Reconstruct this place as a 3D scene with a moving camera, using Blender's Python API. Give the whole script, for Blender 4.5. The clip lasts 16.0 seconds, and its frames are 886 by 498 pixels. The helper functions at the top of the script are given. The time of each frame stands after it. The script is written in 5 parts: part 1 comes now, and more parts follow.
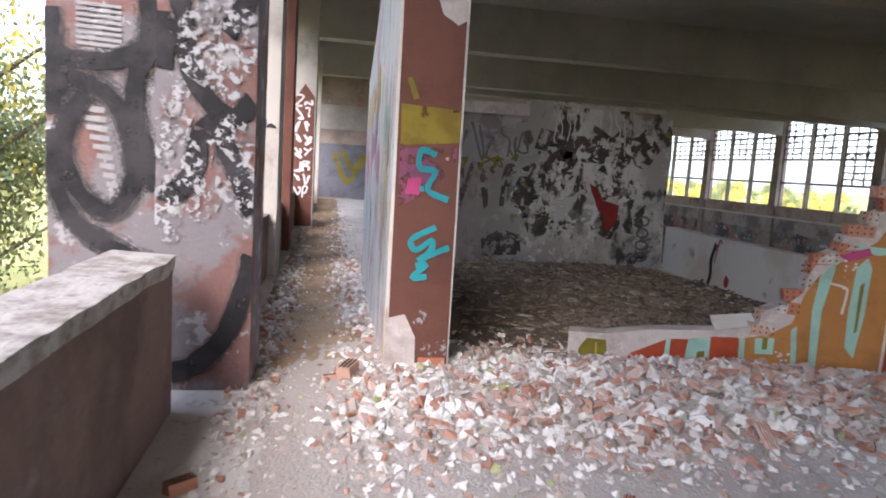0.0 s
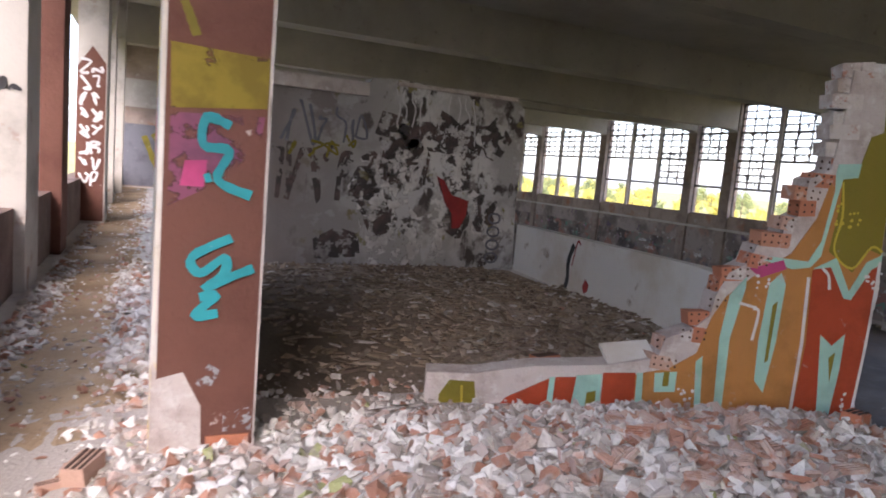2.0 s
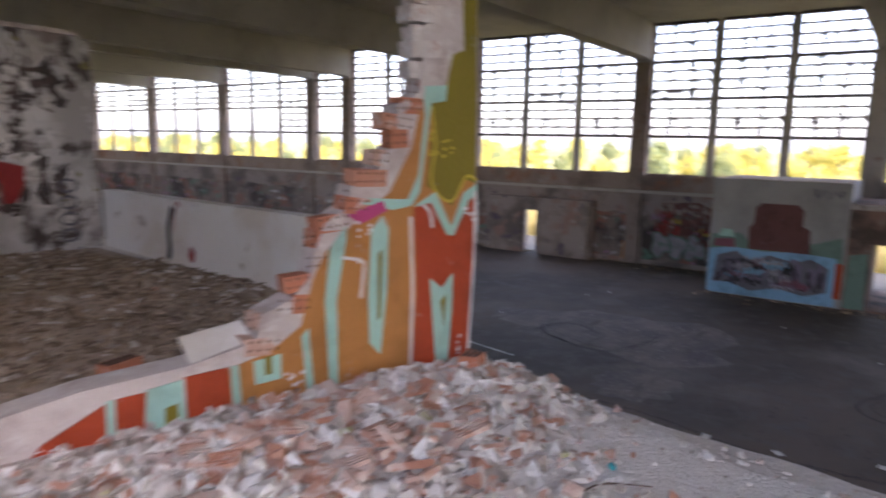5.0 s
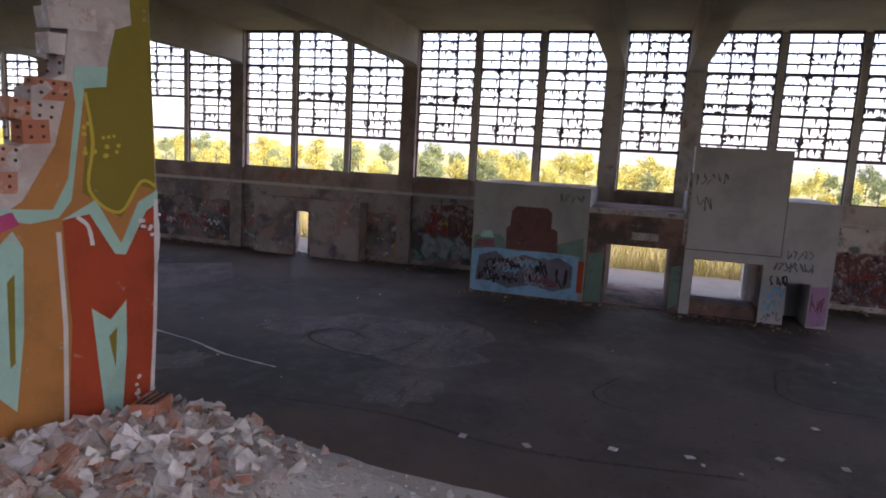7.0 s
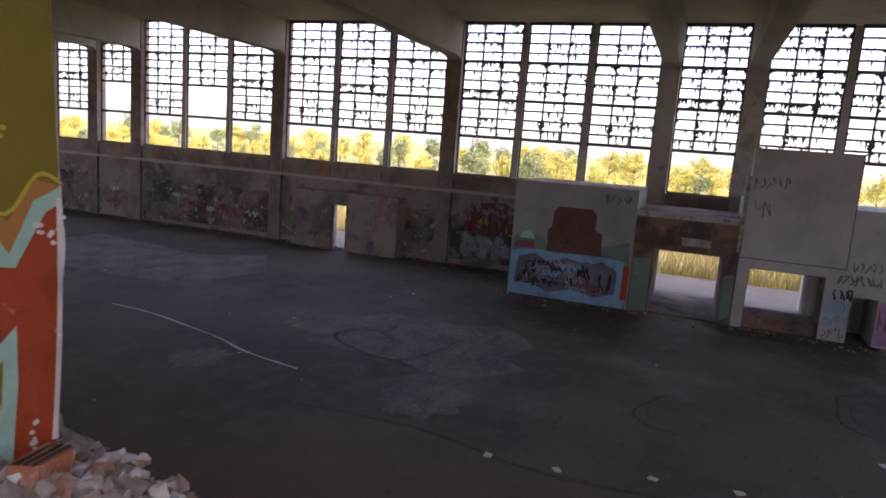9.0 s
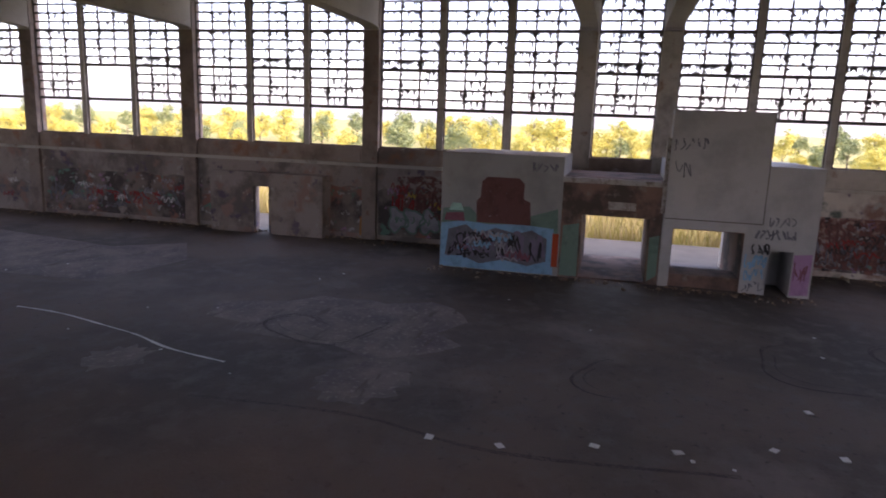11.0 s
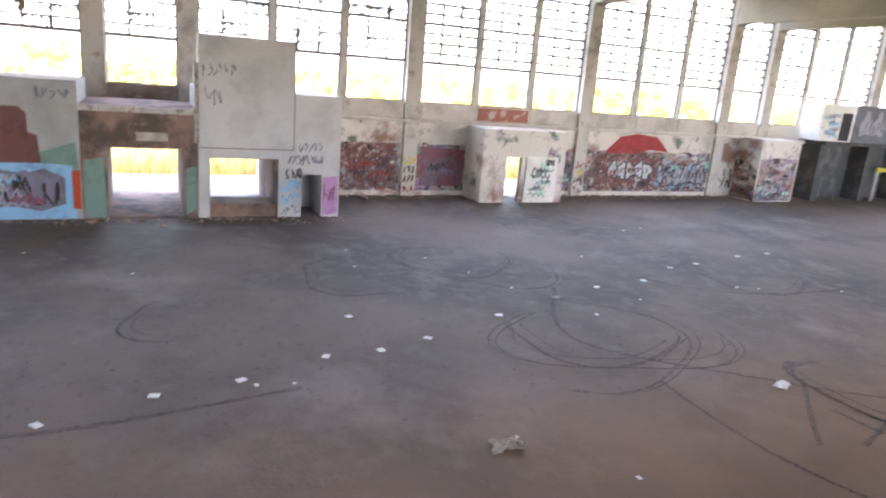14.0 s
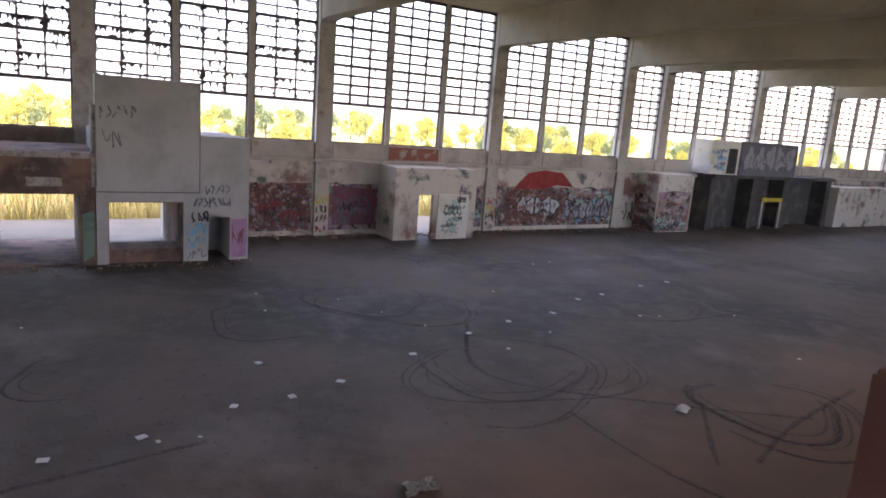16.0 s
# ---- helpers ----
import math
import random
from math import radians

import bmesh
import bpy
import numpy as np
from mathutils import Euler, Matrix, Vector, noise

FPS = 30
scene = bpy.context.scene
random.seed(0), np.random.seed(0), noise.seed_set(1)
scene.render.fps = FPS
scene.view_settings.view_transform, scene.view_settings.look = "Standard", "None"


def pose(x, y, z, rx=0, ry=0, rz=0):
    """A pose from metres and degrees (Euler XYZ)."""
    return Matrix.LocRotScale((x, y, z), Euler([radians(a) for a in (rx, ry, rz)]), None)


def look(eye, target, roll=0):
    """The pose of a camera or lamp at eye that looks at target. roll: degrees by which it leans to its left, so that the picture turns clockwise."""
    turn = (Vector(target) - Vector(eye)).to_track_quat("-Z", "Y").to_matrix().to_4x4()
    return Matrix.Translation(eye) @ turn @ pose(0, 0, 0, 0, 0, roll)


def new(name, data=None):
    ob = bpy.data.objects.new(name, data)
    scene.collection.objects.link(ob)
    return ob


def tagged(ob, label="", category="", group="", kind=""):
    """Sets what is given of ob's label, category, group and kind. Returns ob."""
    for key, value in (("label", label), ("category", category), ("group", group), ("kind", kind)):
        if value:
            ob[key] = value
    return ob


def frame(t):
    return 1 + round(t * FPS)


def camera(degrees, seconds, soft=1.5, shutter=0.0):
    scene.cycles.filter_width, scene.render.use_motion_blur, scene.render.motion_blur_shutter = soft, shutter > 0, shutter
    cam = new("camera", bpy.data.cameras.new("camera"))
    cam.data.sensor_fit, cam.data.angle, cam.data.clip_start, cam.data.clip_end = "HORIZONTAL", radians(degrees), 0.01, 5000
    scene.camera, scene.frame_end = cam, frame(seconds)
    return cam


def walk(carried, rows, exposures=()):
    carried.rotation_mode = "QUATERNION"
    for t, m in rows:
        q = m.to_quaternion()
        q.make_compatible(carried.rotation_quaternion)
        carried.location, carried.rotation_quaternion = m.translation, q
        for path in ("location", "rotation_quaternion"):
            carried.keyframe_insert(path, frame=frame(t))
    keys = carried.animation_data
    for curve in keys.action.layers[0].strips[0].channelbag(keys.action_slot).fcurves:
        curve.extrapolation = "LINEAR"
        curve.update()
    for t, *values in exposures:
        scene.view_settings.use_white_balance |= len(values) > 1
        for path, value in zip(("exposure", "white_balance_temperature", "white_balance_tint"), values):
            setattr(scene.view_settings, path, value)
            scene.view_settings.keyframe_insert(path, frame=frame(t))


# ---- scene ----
cam = camera(67.5, 16.0, 1.8, 0.5)
PATH = [
    (0, (-0.6, 0.443, 4.916), (-0.258, 2.398, 4.671), 3.6),
    (0.5, (-0.432, 0.969, 4.894), (-0.112, 2.926, 4.64), 2.9),
    (1, (-0.428, 1.239, 4.906), (-0.095, 3.194, 4.649), 4.3),
    (1.5, (-0.359, 1.687, 4.871), (0.356, 3.541, 4.645), 4.5),
    (2, (-0.167, 2.0, 4.877), (0.641, 3.815, 4.643), 5.0),
    (2.5, (0.002, 2.216, 4.842), (0.947, 3.965, 4.622), 4.7),
    (3, (0.04, 2.361, 4.854), (1.17, 3.997, 4.633), 3.7),
    (3.5, (-0.002, 2.444, 4.836), (1.196, 4.029, 4.607), 3.9),
    (4, (-0.014, 2.469, 4.83), (1.211, 4.032, 4.587), 4.4),
    (4.5, (0.234, 2.493, 4.804), (1.651, 3.873, 4.51), 3.1),
    (5, (0.796, 2.601, 4.817), (2.405, 3.747, 4.502), 1.2),
    (5.2, (0.994, 2.663, 4.801), (2.698, 3.66, 4.478), 0.7),
    (7.5, (1.576, 2.426, 4.854), (3.473, 2.986, 4.562), 3.2),
    (8, (1.796, 2.515, 4.825), (3.674, 3.128, 4.512), 4.3),
    (8.5, (2.109, 2.463, 4.84), (3.956, 3.167, 4.535), 4.2),
    (10.8, (2.785, 2.584, 4.862), (4.68, 3.103, 4.487), 2.8),
    (11, (2.77, 2.592, 4.856), (4.673, 3.078, 4.477), 2.1),
    (11.5, (2.732, 2.753, 4.924), (4.661, 3.098, 4.526), 3.4),
    (12, (2.879, 2.836, 4.904), (4.835, 2.992, 4.516), 4.9),
    (12.5, (3.163, 2.596, 4.904), (5.075, 2.623, 4.319), 2.5),
    (13, (3.09, 2.663, 4.797), (4.967, 2.374, 4.17), 2.8),
    (13.5, (3.113, 2.656, 4.788), (4.902, 2.012, 4.168), 5.2),
    (14, (3.081, 2.625, 4.772), (4.835, 1.804, 4.271), 4.7),
    (14.5, (3.118, 2.468, 4.819), (4.828, 1.526, 4.383), 4.5),
    (15, (3.049, 2.421, 4.81), (4.735, 1.42, 4.412), 4.4),
    (15.5, (3.038, 2.418, 4.823), (4.719, 1.403, 4.443), 4.1),
    (16, (2.959, 2.52, 4.877), (4.624, 1.479, 4.5), 4.4),
]
EXPOSURES = [(0, 2.85, 6000, 16), (1.5, 2.85, 6200, 19), (2.5, 2.95, 6200, 21), (4, 3.0, 6300, 22), (5, 3.1, 6300, 25), (7.5, 2.45, 6350, 29), (11, 2.6, 6450, 32), (12.3, 2.85, 6450, 32), (13.0, 4.7, 6450, 25), (13.6, 5.15, 6400, 20), (14.4, 4.55, 6400, 20), (15.0, 3.85, 6400, 23), (16, 3.45, 6400, 26)]
walk(cam, [(t, look(eye, target, roll)) for t, eye, target, roll in PATH], EXPOSURES)

# ---- light ----
world = bpy.data.worlds.new("sky")
scene.world = world
world.use_nodes = True
wn = world.node_tree.nodes
sky = wn.new("ShaderNodeTexSky")
sky.sky_type = "NISHITA"
sky.sun_disc = False
sky.sun_elevation, sky.sun_rotation = radians(38), radians(-162)
sky.air_density, sky.dust_density, sky.ozone_density = 1.0, 3.0, 1.0
world.node_tree.links.new(sky.outputs[0], wn["Background"].inputs[0])
wn["Background"].inputs[1].default_value = 0.09
veil = wn.new("ShaderNodeBackground")
veil.inputs[0].default_value, veil.inputs[1].default_value = (0.88, 0.94, 1.0, 1), 0.16
both = wn.new("ShaderNodeAddShader")
world.node_tree.links.new(wn["Background"].outputs[0], both.inputs[0])
world.node_tree.links.new(veil.outputs[0], both.inputs[1])
world.node_tree.links.new(both.outputs[0], wn["World Output"].inputs[0])
sun = new("sun", bpy.data.lights.new("sun", "SUN"))
sun.data.energy, sun.data.angle, sun.data.color = 0.5, radians(35), (1.0, 0.95, 0.88)
sun.matrix_world = look((-19, -60, 49), (0, 0, 0))

# ---- materials ----
def mat(name, color, rough=0.9, spots=(), bump=None, metal=0.0, island=(), rand=(), band=None, erode=None):
    m = bpy.data.materials.new(name)
    m.use_nodes = True
    nt, nodes = m.node_tree, m.node_tree.nodes
    bsdf = nodes["Principled BSDF"]
    bsdf.inputs["Roughness"].default_value = rough
    bsdf.inputs["Metallic"].default_value = metal
    bsdf.inputs["Specular IOR Level"].default_value = 0.3
    geo = nodes.new("ShaderNodeNewGeometry")
    rgb = nodes.new("ShaderNodeRGB")
    rgb.outputs[0].default_value = (*color, 1)
    out = rgb.outputs[0]
    pick = island or rand
    if pick:
        ramp = nodes.new("ShaderNodeValToRGB")
        ramp.color_ramp.interpolation = "CONSTANT"
        el = ramp.color_ramp.elements
        for i, (p, c) in enumerate(pick):
            e = el[i] if i < 2 else el.new(p)
            e.position, e.color = p, (*c, 1)
        src = geo.outputs["Random Per Island"] if island else nodes.new("ShaderNodeObjectInfo").outputs["Random"]
        nt.links.new(src, ramp.inputs[0])
        out = ramp.outputs[0]
    for k, s in enumerate(spots):
        c2, scale, lo, hi = s[:4]
        stretch = s[4] if len(s) > 4 else (1, 1, 1)
        vm = nodes.new("ShaderNodeVectorMath")
        vm.operation = "MULTIPLY_ADD"
        vm.inputs[1].default_value = stretch
        vm.inputs[2].default_value = (3.7 * k, 1.3 * k, 7.1 * k)
        nt.links.new(geo.outputs["Position"], vm.inputs[0])
        n = nodes.new("ShaderNodeTexNoise")
        n.inputs["Scale"].default_value = scale
        n.inputs["Detail"].default_value = 6
        n.inputs["Roughness"].default_value = 0.62
        nt.links.new(vm.outputs[0], n.inputs["Vector"])
        mr = nodes.new("ShaderNodeMapRange")
        mr.inputs[1].default_value, mr.inputs[2].default_value = lo, hi
        nt.links.new(n.outputs[0], mr.inputs[0])
        mix = nodes.new("ShaderNodeMix")
        mix.data_type = "RGBA"
        nt.links.new(mr.outputs[0], mix.inputs[0])
        nt.links.new(out, mix.inputs[6])
        mix.inputs[7].default_value = (*c2, 1)
        out = mix.outputs[2]
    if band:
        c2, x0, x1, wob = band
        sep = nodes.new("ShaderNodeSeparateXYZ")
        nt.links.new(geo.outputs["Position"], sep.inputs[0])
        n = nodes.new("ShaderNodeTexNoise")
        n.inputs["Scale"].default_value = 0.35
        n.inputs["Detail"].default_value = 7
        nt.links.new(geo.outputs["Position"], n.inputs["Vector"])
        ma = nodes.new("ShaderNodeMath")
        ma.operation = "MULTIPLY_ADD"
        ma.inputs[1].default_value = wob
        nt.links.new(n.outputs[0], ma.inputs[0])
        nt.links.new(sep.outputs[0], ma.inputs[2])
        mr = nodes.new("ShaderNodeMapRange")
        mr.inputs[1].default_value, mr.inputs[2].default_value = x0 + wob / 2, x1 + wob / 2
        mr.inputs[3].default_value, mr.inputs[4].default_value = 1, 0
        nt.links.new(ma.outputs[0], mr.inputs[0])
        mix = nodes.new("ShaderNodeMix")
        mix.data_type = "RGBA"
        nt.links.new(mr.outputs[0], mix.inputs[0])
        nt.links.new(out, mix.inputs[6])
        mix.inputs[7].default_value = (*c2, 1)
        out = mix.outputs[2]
    if erode:
        n = nodes.new("ShaderNodeTexNoise")
        n.inputs["Scale"].default_value = erode[0]
        n.inputs["Detail"].default_value = 6
        n.inputs["Roughness"].default_value = 0.65
        nt.links.new(geo.outputs["Position"], n.inputs["Vector"])
        mr = nodes.new("ShaderNodeMapRange")
        mr.inputs[1].default_value, mr.inputs[2].default_value = erode[1], erode[2]
        mr.inputs[3].default_value, mr.inputs[4].default_value = 1, 0
        nt.links.new(n.outputs[0], mr.inputs[0])
        nt.links.new(mr.outputs[0], bsdf.inputs["Alpha"])
    nt.links.new(out, bsdf.inputs["Base Color"])
    if bump:
        scale, strength = bump
        n = nodes.new("ShaderNodeTexNoise")
        n.inputs["Scale"].default_value = scale
        n.inputs["Detail"].default_value = 8
        nt.links.new(geo.outputs["Position"], n.inputs["Vector"])
        b = nodes.new("ShaderNodeBump")
        b.inputs["Strength"].default_value = strength
        b.inputs["Distance"].default_value = 0.02
        nt.links.new(n.outputs[0], b.inputs["Height"])
        nt.links.new(b.outputs[0], bsdf.inputs["Normal"])
    return m

CONCRETE = mat("grey concrete", (0.34, 0.32, 0.3), 0.9, [((0.22, 0.2, 0.18), 0.6, 0.45, 0.7), ((0.42, 0.4, 0.37), 3, 0.55, 0.75), ((0.16, 0.14, 0.12), 14, 0.6, 0.8)], (18, 0.4))
SOFFIT = mat("stained concrete soffit", (0.44, 0.41, 0.36), 0.95, [((0.33, 0.305, 0.265), 0.35, 0.42, 0.68), ((0.4, 0.375, 0.33), 1.7, 0.55, 0.75), ((0.22, 0.2, 0.17), 5, 0.62, 0.8)], (9, 0.3))
POST = mat("weathered pale post", (0.5, 0.465, 0.42), 0.85, [((0.3, 0.27, 0.24), 1.2, 0.5, 0.7), ((0.28, 0.16, 0.11), 2.2, 0.6, 0.72)], (25, 0.3))
HALLFLOOR = mat("dark worn hall floor", (0.15, 0.118, 0.098), 0.72, [((0.075, 0.068, 0.06), 0.16, 0.42, 0.6), ((0.19, 0.163, 0.15), 0.3, 0.55, 0.68), ((0.14, 0.124, 0.116), 2.2, 0.5, 0.7), ((0.05, 0.043, 0.04), 6, 0.6, 0.75), ((0.2, 0.17, 0.15), 11, 0.66, 0.74)], (14, 0.3), band=((0.25, 0.16, 0.11), 7.5, 12.5, 5.0))
PALEFLOOR = mat("pale worn screed", (0.215, 0.188, 0.168), 0.75, [((0.13, 0.11, 0.115), 1.0, 0.4, 0.62), ((0.32, 0.29, 0.27), 8, 0.55, 0.7), ((0.12, 0.1, 0.09), 3, 0.58, 0.66, (0.25, 1, 1))], (14, 0.2))
SAND = mat("trodden sandy corridor dirt", (0.4, 0.29, 0.18), 0.95, [((0.28, 0.195, 0.12), 1.1, 0.44, 0.62), ((0.42, 0.34, 0.26), 3.0, 0.54, 0.7), ((0.18, 0.135, 0.1), 18, 0.58, 0.72)], (35, 0.8))
DECK = mat("dusty pale deck concrete", (0.66, 0.625, 0.59), 0.95, [((0.53, 0.49, 0.45), 0.7, 0.42, 0.62), ((0.5, 0.49, 0.5), 1.3, 0.52, 0.68), ((0.27, 0.225, 0.18), 9, 0.58, 0.75)], (30, 0.6))
# The band paints the partition's shade into the floor's left side.
ROOMFLOOR = mat("dirty room floor, shade painted at left", (0.42, 0.34, 0.27), 0.95, [((0.28, 0.22, 0.17), 0.9, 0.42, 0.62), ((0.5, 0.44, 0.37), 6, 0.55, 0.72), ((0.16, 0.12, 0.09), 16, 0.52, 0.64)], (24, 0.9), band=((0.17, 0.13, 0.1), 1.0, 2.6, 1.2))
HALLWALL = mat("grimy graffiti-washed wall", (0.62, 0.57, 0.51), 0.9, [((0.36, 0.315, 0.28), 0.16, 0.5, 0.6), ((0.28, 0.17, 0.14), 0.5, 0.54, 0.64), ((0.13, 0.16, 0.14), 0.8, 0.58, 0.66), ((0.42, 0.39, 0.36), 2.2, 0.6, 0.68), ((0.2, 0.14, 0.2), 1.5, 0.62, 0.68)], (20, 0.4))
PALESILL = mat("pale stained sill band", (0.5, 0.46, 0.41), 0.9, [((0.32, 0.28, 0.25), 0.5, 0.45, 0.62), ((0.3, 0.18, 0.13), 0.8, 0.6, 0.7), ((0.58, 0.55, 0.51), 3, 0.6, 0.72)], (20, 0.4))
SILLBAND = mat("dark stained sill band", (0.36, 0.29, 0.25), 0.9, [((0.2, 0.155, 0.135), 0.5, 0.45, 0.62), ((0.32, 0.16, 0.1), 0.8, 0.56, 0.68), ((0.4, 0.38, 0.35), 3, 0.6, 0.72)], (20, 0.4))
BLOCKPAINT = mat("grey-white block paint", (0.46, 0.455, 0.455), 0.85, [((0.37, 0.365, 0.365), 0.9, 0.45, 0.65), ((0.4, 0.375, 0.37), 4, 0.62, 0.75)], (22, 0.2))
PORTAL = mat("brown scribbled portal plaster", (0.23, 0.145, 0.115), 0.9, [((0.09, 0.07, 0.06), 1.0, 0.45, 0.6), ((0.24, 0.2, 0.17), 3, 0.58, 0.7)], (20, 0.4))
BROWN = mat("peeling terracotta paint", (0.155, 0.068, 0.05), 0.85, [((0.12, 0.05, 0.037), 1.4, 0.45, 0.62), ((0.45, 0.38, 0.34), 5, 0.69, 0.72), ((0.15, 0.075, 0.055), 16, 0.6, 0.75)], (26, 0.5))
PARAPET = mat("brown mottled parapet plaster", (0.21, 0.145, 0.12), 0.9, [((0.13, 0.085, 0.07), 1.2, 0.45, 0.62), ((0.26, 0.21, 0.19), 3.5, 0.6, 0.72), ((0.14, 0.1, 0.08), 12, 0.6, 0.75)], (22, 0.7))
COPING = mat("broken pale coping", (0.42, 0.39, 0.36), 0.95, [((0.24, 0.205, 0.18), 4, 0.46, 0.6), ((0.16, 0.13, 0.11), 13, 0.58, 0.68)], (30, 0.9))
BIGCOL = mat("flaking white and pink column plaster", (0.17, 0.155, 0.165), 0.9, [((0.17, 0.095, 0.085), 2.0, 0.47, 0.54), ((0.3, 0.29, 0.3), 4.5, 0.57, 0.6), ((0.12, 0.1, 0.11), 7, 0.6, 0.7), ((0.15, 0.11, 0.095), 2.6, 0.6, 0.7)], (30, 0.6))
STREAK = mat("wall streaked with dripped paint", (0.62, 0.59, 0.55), 0.8, [((0.5, 0.33, 0.36), 1.1, 0.54, 0.62), ((0.6, 0.46, 0.2), 1.3, 0.6, 0.66), ((0.32, 0.45, 0.42), 1.2, 0.6, 0.67), ((0.66, 0.63, 0.6), 9, 0.5, 0.56, (1, 1.2, 0.12)), ((0.25, 0.22, 0.2), 16, 0.6, 0.66, (1, 1.0, 0.1))], (14, 1.0))
# The band paints the enclosed room's left-hand shade into this wall.
BACKWALL = mat("burnt flaking room wall, left shade painted", (0.66, 0.645, 0.63), 0.9, [((0.42, 0.4, 0.385), 0.55, 0.44, 0.54), ((0.09, 0.075, 0.07), 1.6, 0.54, 0.58, (1, 1, 0.6)), ((0.25, 0.22, 0.21), 1.1, 0.57, 0.62), ((0.56, 0.55, 0.55), 2.4, 0.56, 0.585), ((0.27, 0.24, 0.1), 2.6, 0.62, 0.66), ((0.4, 0.38, 0.37), 14, 0.62, 0.7, (1, 1, 0.1))], (22, 0.5), band=((0.23, 0.205, 0.19), 1.6, 3.2, 1.6))
WHITEWALL = mat("dirty whitewashed low wall", (0.74, 0.72, 0.68), 0.9, [((0.64, 0.58, 0.5), 0.8, 0.48, 0.62), ((0.4, 0.34, 0.28), 3, 0.62, 0.72)], (22, 0.3))
PLASTER = mat("broken pinkish plaster", (0.56, 0.5, 0.47), 0.95, [((0.44, 0.37, 0.34), 4, 0.48, 0.62), ((0.64, 0.61, 0.58), 9, 0.55, 0.68)], (30, 0.8))
RUBBLE = mat("broken plaster and brick rubble", (0.6, 0.57, 0.54), 0.95, [((0.42, 0.37, 0.33), 7, 0.5, 0.66)], (40, 0.6), island=[(0, (0.68, 0.645, 0.605)), (0.25, (0.8, 0.78, 0.75)), (0.5, (0.5, 0.45, 0.41)), (0.64, (0.33, 0.285, 0.25)), (0.7, (0.52, 0.39, 0.34)), (0.8, (0.47, 0.26, 0.19)), (0.88, (0.38, 0.2, 0.14)), (0.985, (0.4, 0.42, 0.2))])
CHUNK = mat("single plaster and brick lumps", (0.6, 0.57, 0.54), 0.95, [((0.42, 0.37, 0.33), 7, 0.5, 0.66)], (40, 0.6), rand=[(0, (0.68, 0.645, 0.61)), (0.28, (0.8, 0.78, 0.75)), (0.52, (0.55, 0.47, 0.43)), (0.68, (0.56, 0.4, 0.34)), (0.8, (0.46, 0.26, 0.19)), (0.91, (0.38, 0.33, 0.3))])
DEBRIS = mat("brown room debris", (0.28, 0.235, 0.195), 0.95, [((0.12, 0.095, 0.075), 6, 0.5, 0.66)], (30, 0.5), island=[(0, (0.34, 0.26, 0.19)), (0.4, (0.23, 0.175, 0.13)), (0.7, (0.4, 0.33, 0.26)), (0.94, (0.52, 0.48, 0.43))])
BRICK = mat("hollow terracotta brick", (0.48, 0.2, 0.12), 0.9, [((0.6, 0.48, 0.42), 7, 0.56, 0.66)], (40, 0.5), rand=[(0, (0.48, 0.19, 0.11)), (0.5, (0.52, 0.25, 0.16)), (0.8, (0.54, 0.35, 0.27))])
DUSTBRICK = mat("dusty broken terracotta", (0.5, 0.3, 0.22), 0.95, [((0.62, 0.52, 0.46), 9, 0.45, 0.6)], (40, 0.5), rand=[(0, (0.52, 0.32, 0.24)), (0.4, (0.58, 0.42, 0.35)), (0.75, (0.48, 0.24, 0.16))])
CAPBRICK = mat("whitewashed rough brick", (0.62, 0.57, 0.53), 0.95, [((0.46, 0.38, 0.33), 5, 0.48, 0.6), ((0.48, 0.25, 0.18), 8, 0.58, 0.64), ((0.72, 0.69, 0.66), 14, 0.56, 0.66)], (35, 1.0))
HOLE = mat("dark brown for hole shade and wire", (0.1, 0.06, 0.045), 1.0)
STEEL = mat("dark corroded sash steel", (0.13, 0.12, 0.115), 0.7, [((0.2, 0.13, 0.09), 5, 0.5, 0.66)], None)
SHARD = mat("grimy glass remains", (0.07, 0.068, 0.065), 0.5, [((0.14, 0.13, 0.12), 4, 0.5, 0.66)], None)
GRASS = mat("dry yellow meadow", (0.36, 0.31, 0.11), 0.95, [((0.26, 0.26, 0.08), 0.08, 0.42, 0.6), ((0.42, 0.35, 0.17), 0.7, 0.5, 0.68)], (3, 0.6))
APRON = mat("outdoor concrete apron", (0.14, 0.125, 0.105), 0.9, [((0.11, 0.1, 0.085), 0.5, 0.45, 0.62)], (8, 0.3))
BARK = mat("grey-brown bark", (0.16, 0.13, 0.1), 0.95, [((0.1, 0.08, 0.06), 8, 0.45, 0.65)], (20, 0.8))
LEAF_Y = mat("yellow autumn leaves", (0.6, 0.48, 0.1), 0.8, [((0.5, 0.46, 0.13), 0.5, 0.42, 0.6)], None, island=[(0, (0.68, 0.54, 0.1)), (0.4, (0.56, 0.5, 0.13)), (0.75, (0.42, 0.43, 0.13))])
LEAF_G = mat("green-yellow leaves", (0.25, 0.29, 0.12), 0.8, [((0.19, 0.23, 0.12), 0.5, 0.42, 0.6)], None, island=[(0, (0.27, 0.31, 0.13)), (0.5, (0.2, 0.25, 0.12)), (0.8, (0.42, 0.41, 0.14))])
def paint(name, c, rough=0.6):
    d = tuple(v * 0.72 for v in c)
    return mat(name, c, rough, [(d, 2.5, 0.48, 0.66), (tuple(0.5 * v + 0.22 for v in c), 9, 0.64, 0.7)], (30, 0.25))
ORANGE, RED, MINT = paint("ochre spray paint", (0.46, 0.21, 0.06)), paint("red-orange spray paint", (0.4, 0.062, 0.022)), paint("mint spray paint", (0.36, 0.6, 0.52))
